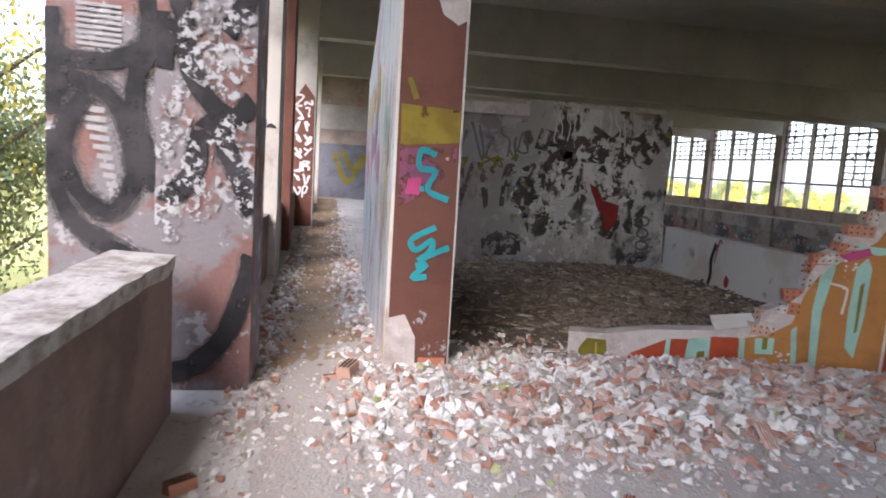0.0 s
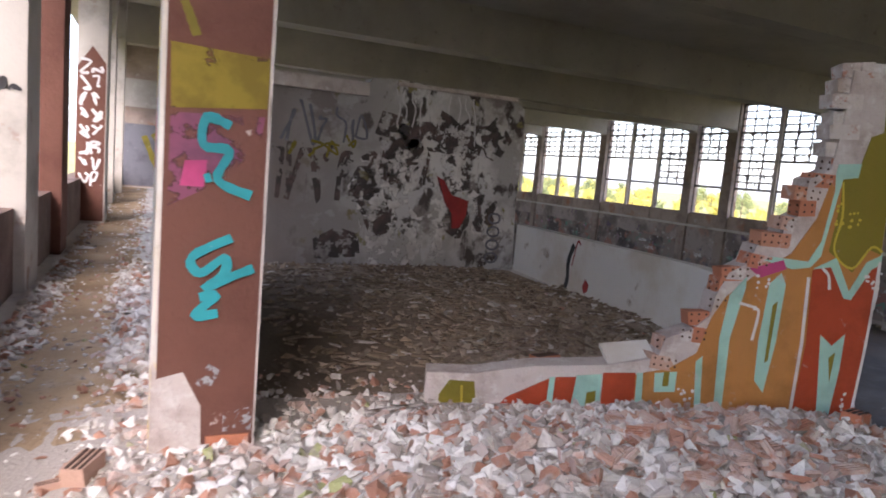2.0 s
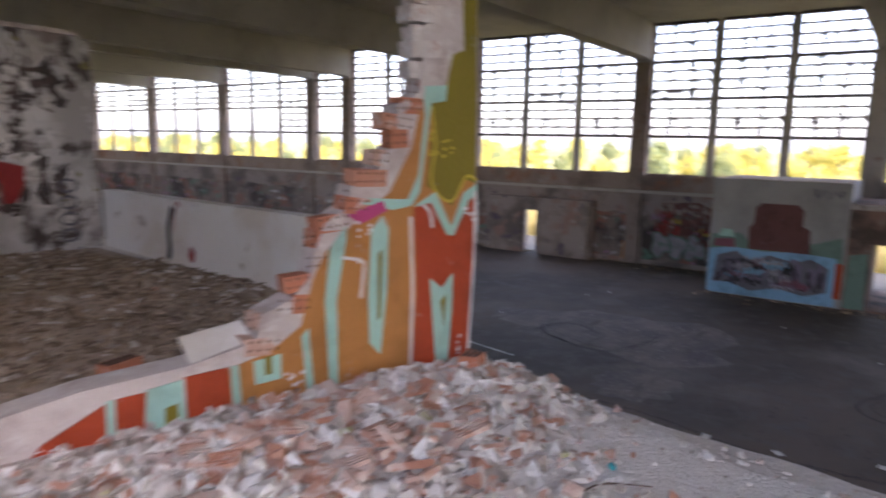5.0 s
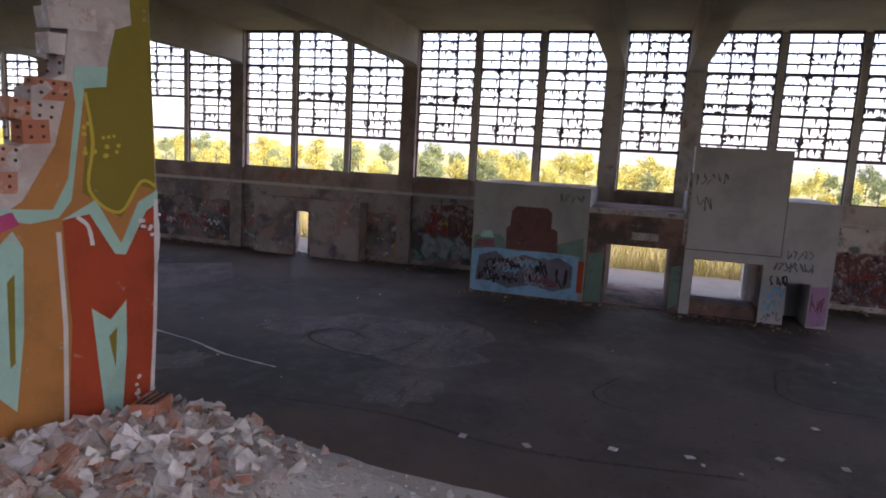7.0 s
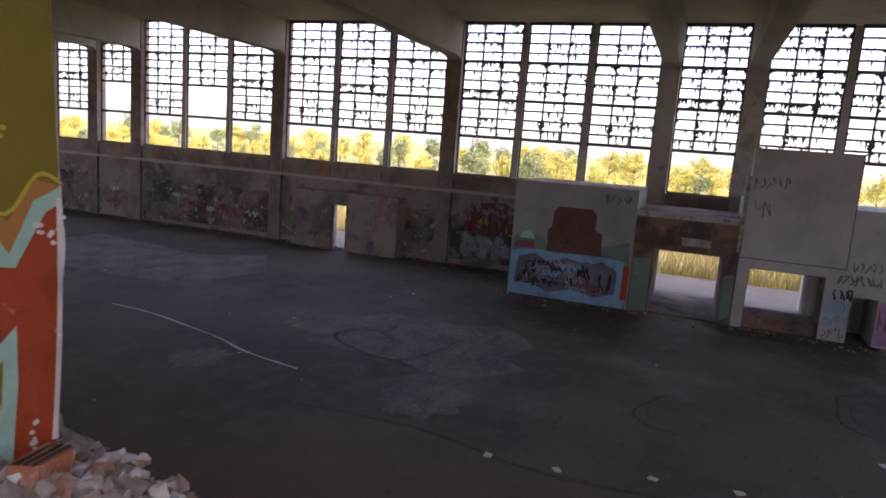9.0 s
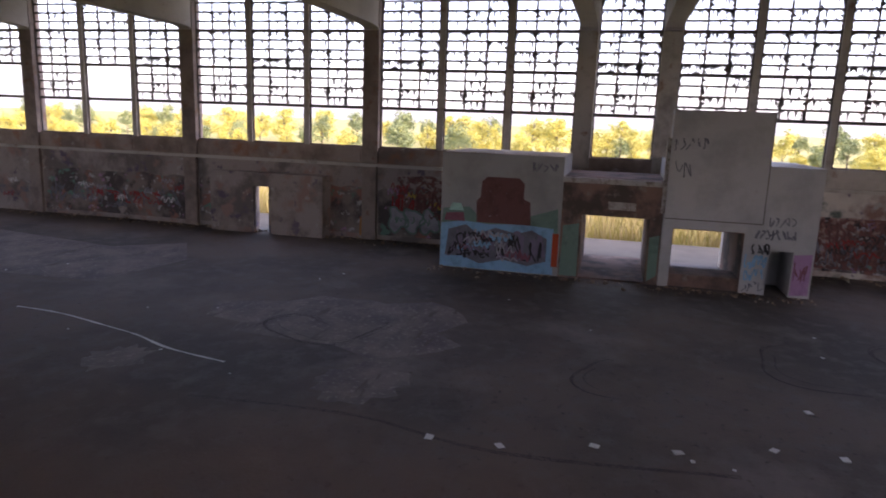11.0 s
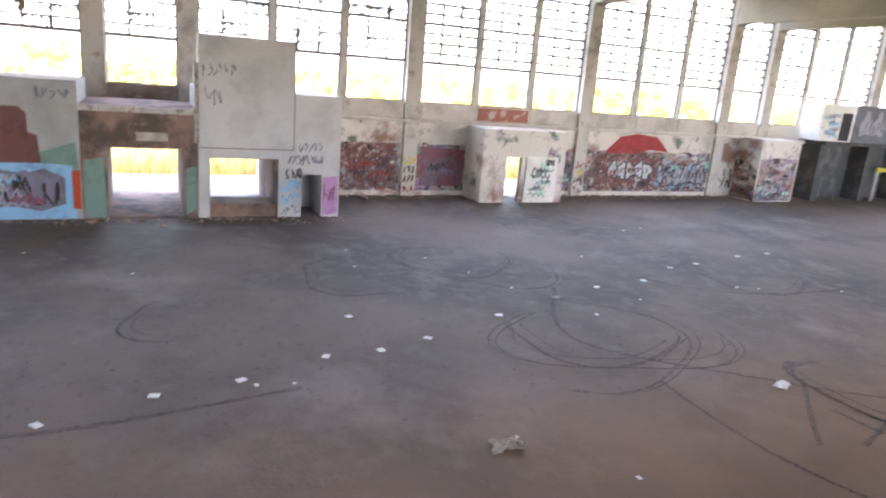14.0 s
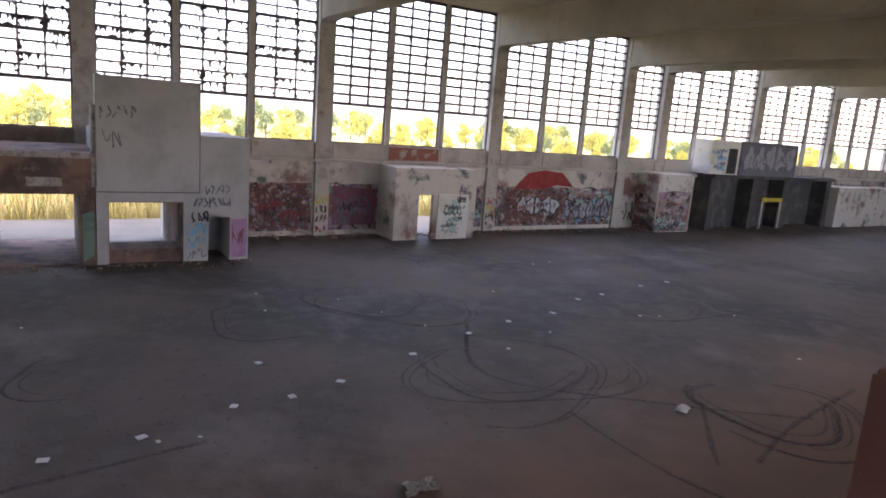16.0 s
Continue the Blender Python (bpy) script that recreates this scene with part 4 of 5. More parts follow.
def ring(cx, cy, r, a0, a1, w, squash=1.0):
    n = max(6, int(abs(a1 - a0) / 12))
    wob = lambda i: r * (1 + 0.1 * math.sin(i * 0.7 + cx * 9) + 0.06 * math.sin(i * 0.31 + cy * 5))
    pts = [(cx + wob(i) * math.cos(radians(a0 + (a1 - a0) * i / n)), cy + squash * wob(i) * math.sin(radians(a0 + (a1 - a0) * i / n))) for i in range(n + 1)]
    for j, (f, q, g) in enumerate(((1.0, 0.7, 0), (1.07, 0.4, 2), (0.9, 0.3, 4))):
        bm = bmesh.new()
        o = 0.05 * r * j
        stroke(bm, gf, [(cx + o + (x - cx) * f, cy - o + (y - cy) * f) for x, y in pts[g:len(pts) - j]], max(w * q, 0.04), 0.007 + 0.004 * j, 0.3)
        part("tyre_mark", bm, TYRE, fl)
ring(16.7, 8.9, 1.3, 60, 300, 0.14)
ring(16.4, 9.6, 0.8, -60, 120, 0.12)
ring(15.6, 2.0, 1.1, 20, 170, 0.08)
ring(17.6, -2.0, 1.4, 20, 200, 0.1)
ring(18.6, -5.0, 1.5, 0, 290, 0.12)
ring(18.2, -5.6, 2.0, 60, 250, 0.1)
ring(9.7, -9.2, 1.3, 0, 260, 0.2)
ring(9.6, -9.0, 1.7, 100, 300, 0.14)
ring(13.2, -5.6, 1.4, 0, 250, 0.1, 1.3)
ring(13.0, -6.2, 1.8, 30, 260, 0.08, 1.4)
ring(13.4, -5.0, 2.4, 150, 330, 0.1)
ring(16.0, -13, 1.6, 0, 250, 0.08)
ring(22.0, -10, 1.2, 0, 250, 0.08)
ring(19, -14, 5, 120, 200, 0.1)
ring(11, -10, 5, 90, 170, 0.1)
for pts, w in (([(9.0, -9.6), (10.5, -7.5), (13, -5), (16, -6.5)], 0.1), ([(12.2, 9.5), (12.4, 6.5), (11.9, 4.0), (12.3, 0.5)], 0.1), ([(9.5, -12), (9.0, -9), (8.4, -7)], 0.1), ([(10.4, -8.2), (9.2, -6.9), (8.6, -6.3)], 0.08)):
    bm = bmesh.new()
    stroke(bm, gf, pts, w, 0.0075, 0.3)
    part("tyre_mark", bm, TYRE, fl)
bm = bmesh.new()
stroke(bm, gf, [(15.4, 16.6), (15.3, 15.2), (14.9, 13.6), (14.6, 12.5), (14.1, 11.3), (13.8, 9.8)], 0.055, 0.008, 0.6)
part("white_line", bm, PAPER, fl, "worn crooked white line")
def scrap(x, y, s, a):
    bm = bmesh.new()
    add_box(bm, -s, s, -s * 0.8, s * 0.8, 0.002, 0.014, 0.006, int(x * 100))
    ob = link("paper_scrap", bm, PAPER)
    ob.matrix_basis = pose(x, y, 0.012, 0, 0, a)
    tagged(ob, "small white paper square lying on the hall floor", "litter", "paper squares in a row")
ROW = [(12.04, 5.07), (12.11, 3.97), (12.57, 2.57), (12.77, 1.33), (13.33, -0.14), (13.36, -1.14), (13.69, -2.18), (14.51, -4.15), (15.31, -6.09), (15.79, -7.63), (16.05, -9.32), (16.95, -11.07), (17.2, -12.28), (17.68, -14.51), (17.85, -16.01), (15.08, -1.05)]
for k, (x, y) in enumerate(ROW):
    scrap(x, y, 0.075, k * 37)
rnd = random.Random(77)
for k in range(45):
    scrap(rnd.uniform(6.5, 22), rnd.uniform(-16, 20), rnd.uniform(0.012, 0.04), rnd.uniform(0, 90))
def rag(x, y, s, seed, label, material):
    rnd = random.Random(seed)
    bm = bmesh.new()
    bmesh.ops.create_grid(bm, x_segments=9, y_segments=7, size=s)
    for v in bm.verts:
        v.co.z = 0.02 + abs(noise.noise(v.co * 9 + Vector((seed, 0, 0)))) * s * 0.6
        v.co.x *= 1 + rnd.uniform(-0.2, 0.2)
        v.co.y *= 0.7 + rnd.uniform(-0.2, 0.2)
    ob = link("crumpled_rag", bm, material)
    ob.matrix_basis = pose(x, y, 0.0, 0, 0, seed * 40)
    tagged(ob, label, "rag")
rag(9.92, -1.77, 0.22, 2, "crumpled grey rag lying on the hall floor", COPING)
rag(10.23, -7.46, 0.16, 3, "crumpled white and red wrapper on the hall floor", WHITEWALL)

# ---- upper deck ----
RIM = [(-60, 4.15), (-0.1, 4.15), (0.2, 4.05), (2.5, 4.22), (4.0, 4.42), (5.2, 4.66), (6.2, 5.1), (12.0, 5.85), (60, 5.85)]
def rim(y):
    for (a, p), (b, q) in zip(RIM, RIM[1:]):
        if a <= y <= b:
            return p + (q - p) * (y - a) / (b - a)
bm = bmesh.new()
rnd = random.Random(2)
line = [(rim(y) + (rnd.uniform(-0.03, 0.02) if 1 < y < 6 else 0), y) for y in [-12, -0.1, 0.2] + [0.4 + 0.12 * i for i in range(48)] + [6.2, 12, 30]]
outline = [(-2.3, -12)] + line + [(-2.3, 30)]
up = [bm.verts.new((x, y, H)) for x, y in outline]
dn = [bm.verts.new((x, y, H - 0.45)) for x, y in outline]
bm.faces.new(up)
bm.faces.new(dn[::-1])
for i in range(len(up)):
    j = (i + 1) % len(up)
    bm.faces.new((up[j], up[i], dn[i], dn[j]))
structure("floor_deck", bm, DECK, "dusty broken concrete deck floor", "floor")
structure("wall_under_deck", boxes((XE - 0.9, XE - 0.6, Y0, Y1, 0, H - 0.45)), HALLWALL, "plain wall under the deck", "wall")
structure("floor_deck_rest", boxes((-2.3, 4.15, Y0, -12, H - 0.45, H), (-2.3, 5.85, 30, Y1, H - 0.45, H)), DECK, "plain deck floor", "floor")
parapet = structure("parapet", boxes((-1.84, -1.52, -12, 4.62, H, 4.22)), PARAPET, "chest-high brown plastered parapet", "parapet")
bm = bmesh.new()
rnd = random.Random(4)
ys = [-12 + 0.13 * i for i in range(129)]
L, R, LB, RB = [], [], [], []
for yy in ys:
    yy = min(yy, 4.64)
    a, b, c = -1.87 + 0.02 * noise.noise(Vector((yy * 3, 0, 0))), -1.5 + 0.03 * noise.noise(Vector((yy * 2.2, 5, 0))) + rnd.uniform(-0.006, 0.006), rnd.uniform(-0.005, 0.005)
    L.append(bm.verts.new((a, yy, 4.3 + c))); R.append(bm.verts.new((b, yy, 4.29 + 0.012 * noise.noise(Vector((yy * 4, 9, 0))))))
    LB.append(bm.verts.new((a, yy, 4.2))); RB.append(bm.verts.new((b - 0.01, yy, 4.2)))
for i in range(len(ys) - 1):
    bm.faces.new((L[i], R[i], R[i + 1], L[i + 1])); bm.faces.new((R[i], RB[i], RB[i + 1], R[i + 1])); bm.faces.new((L[i + 1], LB[i + 1], LB[i], L[i]))
bm.faces.new((L[-1], R[-1], RB[-1], LB[-1]))
part("coping", bm, COPING, parapet, "broken pale coping")
structure("wall_stub", boxes((3.72, 4.02, -1.6, 0.06, H, 4.13), (3.73, 4.01, -1.58, 0.05, 4.13, 4.15)), BROWN, "brown painted wall stub at the deck edge", "wall")
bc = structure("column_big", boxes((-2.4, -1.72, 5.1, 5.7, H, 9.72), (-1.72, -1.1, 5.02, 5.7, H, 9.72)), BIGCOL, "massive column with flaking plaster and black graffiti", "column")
fc = Face((0, 5.02, 0), (1, 0, 0), (0, -1, 0))
fc2 = Face((0, 5.1, 0), (1, 0, 0), (0, -1, 0))
fc.lim, fc2.lim = (-1.72, -1.1), (-2.4, -1.72)
swirl = [[(-2.39, 5.5), (-2.24, 5.45), (-2.0, 5.46), (-1.79, 5.56)], [(-1.8, 6.0), (-1.78, 5.72), (-1.79, 5.54), (-1.85, 5.39)], [(-2.39, 5.17), (-2.27, 5.32), (-2.14, 5.3), (-1.99, 5.2), (-1.89, 4.96), (-1.87, 4.7), (-1.99, 4.5), (-2.14, 4.54), (-2.26, 4.71), (-2.3, 4.96), (-2.17, 5.24)], [(-1.85, 5.46), (-1.87, 5.14), (-1.79, 4.82), (-1.71, 4.65)], [(-2.37, 5.0), (-2.34, 4.64), (-2.21, 4.39), (-2.0, 4.25), (-1.78, 4.14)], [(-2.37, 5.76), (-2.36, 5.49), (-2.36, 5.1)]]
strokes(fc2, "overspray", MIST, swirl, 0.2, bc, 0.002)
strokes(fc2, "overspray", HALO, swirl, 0.15, bc, 0.009)
strokes(fc2, "paint_stroke", WORNBLACK, swirl, 0.105, bc, 0.016)
swirl = [[(-1.69, 4.66), (-1.58, 4.65), (-1.48, 4.8), (-1.45, 5.0), (-1.34, 5.12), (-1.2, 5.17), (-1.11, 5.28)], [(-1.33, 5.12), (-1.27, 4.92), (-1.17, 4.71), (-1.09, 4.52)], [(-1.59, 6.0), (-1.57, 5.76), (-1.52, 5.48), (-1.43, 5.29), (-1.31, 5.16)], [(-1.13, 5.98), (-1.22, 5.79), (-1.3, 5.68)], [(-1.68, 5.78), (-1.68, 5.43)], [(-1.62, 3.42), (-1.44, 3.5), (-1.26, 3.7), (-1.15, 4.02), (-1.1, 4.25)]]
strokes(fc, "overspray", MIST, swirl, 0.17, bc, 0.002)
strokes(fc, "paint_stroke", WORNBLACK, swirl, 0.13, bc, 0.012)
rnd = random.Random(77)
for k in range(22):
    u, z, q = rnd.uniform(-1.68, -1.14), 4.3 + 1.6 * rnd.random() ** 0.7, rnd.uniform(0.06, 0.18)
    coats(fc, [("plaster_flake", CHIPS, [(min(max(u + q * math.cos(a) * rnd.uniform(0.5, 1.3), -1.72), -1.1), z + 1.3 * q * math.sin(a) * rnd.uniform(0.5, 1.4)) for a in [math.tau * i / 9 for i in range(9)]])], bc, 0.018)
for k in range(10):
    strokes(fc2, "paint_stroke", DULLWHITE, [[(-2.2 + 0.02 * k, 5.15 - k * 0.06), (-2.05 + 0.01 * k, 5.14 - k * 0.06)]], 0.035, bc, 0.009)
    strokes(fc2, "paint_stroke", DULLWHITE, [[(-2.22, 5.8 - k * 0.035), (-1.95, 5.79 - k * 0.035)]], 0.022, bc, 0.009)

# corridor facade
# Unseen wall, added only to cut the side daylight reaching the deck.
structure("wall_facade", boxes((-2.25, -1.9, -9.0, -3.4, H - 0.45, 9.72)), CONCRETE, "unseen plain wall added to block daylight onto the deck", "wall")
structure("wall_corridor", boxes((-1.75, -1.4, 5.7, 30, H, 4.15)), PARAPET, "low peeling corridor parapet wall", "wall")
for i, (y0, y1, x1, m_, lab) in enumerate(((9.6, 10.4, -1.3, POST, "white-painted square corridor column"), (12.2, 12.9, -1.28, BROWN, "brown peeling corridor pier"), (16.2, 17.1, -1.0, POST, "pale corridor pier with white graffiti"), (21, 21.7, -1.1, POST, "pale corridor column"), (25, 25.7, -1.05, POST, "pale corridor column"))):
    structure("column_corridor_%d" % (i + 1), boxes((x1 - 0.5, x1, y0, y1, H, 9.72)), m_, lab, "column")
structure("lintel_corridor", boxes((-2.2, -1.5, -12, 4.9, 8.3, 9.72), (-2.2, -1.55, 5.75, 30, 8.0, 9.72)), SOFFIT, "deep concrete lintel over the corridor openings", "beam")
structure("wall_corridor_end", boxes((-1.7, 2.0, 29, 29.4, H, 8.5)), SILLBAND, "stained wall closing the corridor", "wall")
cc = bpy.data.objects["column_corridor_3"]
fcc = Face((0, 16.2, 0), (1, 0, 0), (0, -1, 0))
coats(fcc, [("paint_patch", BROWN, [(-1.5, 3.35), (-1.5, 6.2), (-1.25, 6.6), (-1.02, 6.3), (-1.02, 3.35)])], cc)
for k in range(8):
    lettering(fcc, -1.46, 4.0 + k * 0.3, 0.4, 0.26, WHITE, 2, 90 + k, cc, 0.05, 0.01)
ca = bpy.data.objects["column_corridor_1"]
lettering(Face((0, 9.6, 0), (1, 0, 0), (0, -1, 0)), -1.72, 5.28, 0.38, 0.14, BLACK, 3, 99, ca, 0.035, 0.006)
ce = bpy.data.objects["wall_corridor_end"]
fce = Face((0, 29, 0), (1, 0, 0), (0, -1, 0))
coats(fce, [("paint_patch", GREY, [(-1.5, 3.35), (-1.5, 5.6), (1.8, 5.6), (1.8, 3.35)]), ("paint_patch", CONCRETE, [(-1.5, 6.2), (-1.5, 7.2), (1.8, 7.2), (1.8, 6.2)])], ce)
strokes(fce, "paint_stroke", OLIVE, [[(-0.5, 5.2), (0.1, 4.0), (0.7, 5.2)], [(-0.2, 5.3), (0.4, 4.6), (1.0, 5.3)]], 0.2, ce, 0.01)

# partition with dripped paint
bm = bmesh.new()
prism(bm, Face((0.36, 0, 0), (0, 1, 0), (1, 0, 0)), [(5.4, H), (5.4, 9.72), (6.4, 9.72), (7.0, 7.2), (8.2, 6.4), (9.34, 5.95), (9.34, H)], 0.51)
pt = structure("wall_partition", bm, STREAK, "thick partition streaked with dripped coloured paint", "wall")
fpt = Face((0, 5.4, 0), (1, 0, 0), (0, -1, 0))
coats(fpt, [("paint_coat", BROWN, [(-0.12, 3.75), (-0.13, 6.2), (0.12, 6.15), (0.34, 6.0), (0.35, 3.33), (0.1, 3.33), (0.09, 3.6), (0.0, 3.78)])], pt)
coats(fpt, [("plaster_scar", PLASTER, [(-0.145, 3.32), (-0.145, 3.85), (-0.11, 3.77), (0.0, 3.79), (0.095, 3.61), (0.105, 3.32)]), ("plaster_edge", WHITEWALL, [(-0.148, 3.8), (-0.148, 6.4), (-0.125, 6.4), (-0.132, 5.2), (-0.118, 4.6), (-0.13, 4.0)])], pt, 0.001)
coats(fpt, [("paint_patch", WORNOLIVE, [(-0.1, 5.06), (-0.11, 5.36), (0.34, 5.34), (0.34, 5.1)]), ("paint_patch", WORNPURPLE, [(-0.1, 4.6), (-0.1, 5.04), (0.33, 5.06), (0.3, 4.82), (0.12, 4.72)])], pt, 0.007)
coats(fpt, [("paint_patch", MAGENTA, [(-0.05, 4.7), (-0.03, 4.82), (0.07, 4.83), (0.06, 4.7)]), ("brick_face", BRICK, [(0.12, 3.33), (0.12, 3.44), (0.33, 3.44), (0.33, 3.33)]), ("plaster_scar", CHIPS, [(0.2, 3.46), (0.2, 3.58), (0.34, 3.58), (0.34, 3.46)]), ("plaster_scar", CHIPS, [(0.06, 3.72), (0.12, 3.68), (0.18, 3.78), (0.12, 3.82)]), ("plaster_scar", PLASTER, [(0.1, 6.2), (0.16, 6.02), (0.28, 5.95), (0.34, 5.99), (0.34, 6.2)])], pt, 0.01)
strokes(fpt, "paint_stroke", CYAN, [[(0.17, 5.0), (0.06, 5.03), (0.05, 4.9), (0.17, 4.88), (0.12, 4.74), (0.28, 4.67)], [(0.06, 4.74), (0.09, 4.75)], [(0.2, 4.46), (0.02, 4.36), (0.06, 4.28), (0.17, 4.36), (0.17, 4.28), (0.08, 4.2), (0.15, 4.24), (0.31, 4.31)], [(0.06, 4.16), (0.14, 4.17), (0.04, 4.07), (0.15, 4.08)]], 0.045, pt, 0.012)
strokes(fpt, "paint_stroke", OLIVE, [[(-0.06, 5.55), (-0.03, 5.48), (0.0, 5.4)]], 0.04, pt, 0.012)

fps = Face((-0.15, 0, 0), (0, 1, 0), (-1, 0, 0))
PINK, PALEMINT = paint("pink spray paint", (0.5, 0.2, 0.27)), paint("pale turquoise paint", (0.34, 0.47, 0.45))
rnd = random.Random(21)
for k in range(16):
    u, z, q = rnd.uniform(5.7, 9.0), rnd.uniform(4.3, 5.7), rnd.uniform(0.12, 0.3)
    coats(fps, [("paint_patch", rnd.choice((PINK, YELLOW, LILAC, PALEMINT)) if z > 4.8 else rnd.choice((PALEMINT, WHITE)), [(u + q * math.cos(a) * rnd.uniform(0.6, 1.2), z + q * math.sin(a) * rnd.uniform(0.6, 1.3)) for a in [math.tau * i / 10 for i in range(10)]])], pt, 0.002)
for k in range(130):
    u, z = rnd.uniform(5.44, 9.25), rnd.uniform(4.0, 6.0)
    e = max(3.36, z - rnd.uniform(0.3, 1.4))
    strokes(fps, "drip", rnd.choice((PINK, YELLOW, LILAC, GREY, WHITE, PALEMINT)) if z > 5.0 else rnd.choice((WHITE, WHITE, PALEMINT, WHITE, GREY, CONCRETE)), [[(u, z), (u + rnd.uniform(-0.02, 0.02), (z + e) / 2), (u + rnd.uniform(-0.03, 0.03), e)]], rnd.uniform(0.014, 0.045), pt, 0.006)

# room behind: back wall and low wall
bm = bmesh.new()
prism(bm, Face((0, 11.8, 0), (1, 0, 0), (0, -1, 0)), [(1.0, H), (1.0, 6.08), (2.75, 6.05), (2.8, 6.16), (3.2, 6.2), (4.9, 6.1), (5.3, 6.14), (5.46, 6.0), (5.5, 5.4), (5.46, 4.4), (5.52, H)], 0.35)
bw = structure("wall_room", bm, BACKWALL, "soot-stained flaking room wall, left shade painted, graffiti remains", "wall")
part("torn_edge", boxes((3.2, 5.3, 11.74, 11.8, 6.1, 6.16), (1.0, 2.75, 11.72, 11.8, 5.88, 6.08)), PLASTER, bw, "broken pale plaster edge")
fbw = Face((0, 11.8, 0), (1, 0, 0), (0, -1, 0))
coats(fbw, [("paint_patch", FLAKEDARK, [(2.1, 3.4), (2.05, 3.7), (2.4, 3.9), (2.75, 3.8), (2.8, 3.45)]), ("paint_patch", FLAKEWHITE, [(2.9, 3.33), (2.85, 4.0), (3.3, 4.2), (3.7, 4.1), (4.0, 4.2), (4.15, 3.9), (4.2, 3.33)]), ("paint_patch", FLAKEDARK, [(2.9, 5.35), (3.0, 5.7), (3.6, 5.6), (4.3, 5.65), (4.35, 5.3), (3.9, 5.15), (3.4, 5.2)])], bw)
for k in range(4):
    strokes(fbw, "paint_stroke", GREY, [[(5.06 + 0.11 * math.cos(a), 3.5 + 0.22 * k + 0.08 * math.sin(a)) for a in [math.tau * i / 8 for i in range(9)]]], 0.035, bw, 0.04)
rnd = random.Random(6)
for k in range(11):
    u = 3.2 + k * 0.13
    strokes(fbw, "drip", WHITE, [[(u, 6.05), (u + rnd.uniform(-0.03, 0.05), 5.9), (u + rnd.uniform(-0.05, 0.1), 5.75), (u + rnd.uniform(-0.05, 0.12), 5.6 - rnd.random() * 0.3)]], 0.022, bw, 0.01)
for k in range(44):
    u, z = rnd.uniform(2.7, 5.0), rnd.uniform(4.0, 5.5)
    s = rnd.uniform(0.12, 0.34)
    coats(fbw, [("flaked_patch", rnd.choice((FLAKEWHITE, FLAKEWHITE, FLAKEDARK, FLAKEDARK)), [(u + s * math.cos(a) * rnd.uniform(0.6, 1.2), z + 1.2 * s * math.sin(a) * rnd.uniform(0.6, 1.3)) for a in [math.tau * i / 9 for i in range(9)]])], bw, 0.006 + 0.0004 * k)
coats(fbw, [("paint_patch", CRIMSON, [(3.98, 4.78), (4.1, 4.72), (4.25, 4.5), (4.56, 4.42), (4.54, 4.2), (4.44, 3.97), (4.3, 3.96), (4.28, 4.2), (4.14, 4.38)])], bw, 0.04)
lettering(fbw, 1.1, 4.25, 1.5, 0.9, FLAKEDARK, 6, 111, bw, 0.07, 0.01)
lettering(fbw, 1.2, 5.1, 1.6, 0.6, GREY, 6, 112, bw, 0.04, 0.014)
lettering(fbw, 1.6, 4.9, 1.1, 0.4, OLIVE, 4, 113, bw, 0.04, 0.018)
lettering(fbw, 2.7, 4.6, 1.2, 0.7, FLAKEDARK, 5, 114, bw, 0.06, 0.03)
fr = Face((4.78, 5.3, 0), (0.78, 6.5, 0), (-1, 0.12, 0))
bm = bmesh.new()
prism(bm, fr, [(1.0, H - 0.4), (1.0, 4.0), (1.3, 4.09), (2.0, 4.12), (4.0, 4.1), (6.6, 4.08), (6.6, H - 0.4)], 0.2)
rw = structure("wall_low", bm, WHITEWALL, "dirty whitewashed low wall along the deck edge", "wall")
strokes(fr, "paint_stroke", BLACK, [[(4.5, 4.0), (4.62, 3.75), (4.6, 3.5), (4.66, 3.35)]], 0.1, rw)
strokes(fr, "paint_stroke", CRIMSON, [[(4.3, 4.02), (4.4, 4.05), (4.5, 3.7)]], 0.03, rw, 0.009)
coats(fr, [("paint_patch", CRIMSON, [(4.02, 3.42), (4.0, 3.52), (4.1, 3.58), (4.16, 3.46), (4.1, 3.38)])], rw)

# ---- broken wall with the bright mural ----
fg = Face((1.55, 5.95, 0), (2.77, -1.08, 0), (-1.08, -2.77, 0))
PROFILE = [(-0.001, 3.083), (-0.001, 3.536), (0.315, 3.548), (0.72, 3.63), (1.2, 3.673), (1.55, 3.747), (1.59, 3.891), (1.76, 3.961), (1.87, 4.066), (1.89, 4.205), (1.96, 4.366), (2.09, 4.448), (2.12, 4.566), (2.26, 4.607), (2.31, 4.743), (2.4, 4.801), (2.41, 5.032), (2.55, 5.106), (2.58, 5.41), (2.6, 5.751), (2.94, 5.749), (2.98, 4.525), (2.94, 3.364)]
bm = bmesh.new()
prism(bm, fg, PROFILE, 0.2)
gw = structure("wall_graffiti", bm, PLASTER, "broken brick wall painted with orange and mint graffiti", "wall")
coats(fg, [("paint_coat", ORANGE, [(1.46, 3.274), (1.46, 3.64), (1.63, 3.682), (1.81, 3.804), (1.88, 4.056), (1.96, 4.208), (2.12, 4.351), (2.36, 4.532), (2.5, 4.783), (2.56, 5.04), (2.62, 5.086), (2.97, 4.617), (2.94, 3.41)]), ("paint_coat", ORANGE, [(1.2, 3.25), (1.2, 3.601), (1.44, 3.628), (1.44, 3.272)])], gw, 0.003)
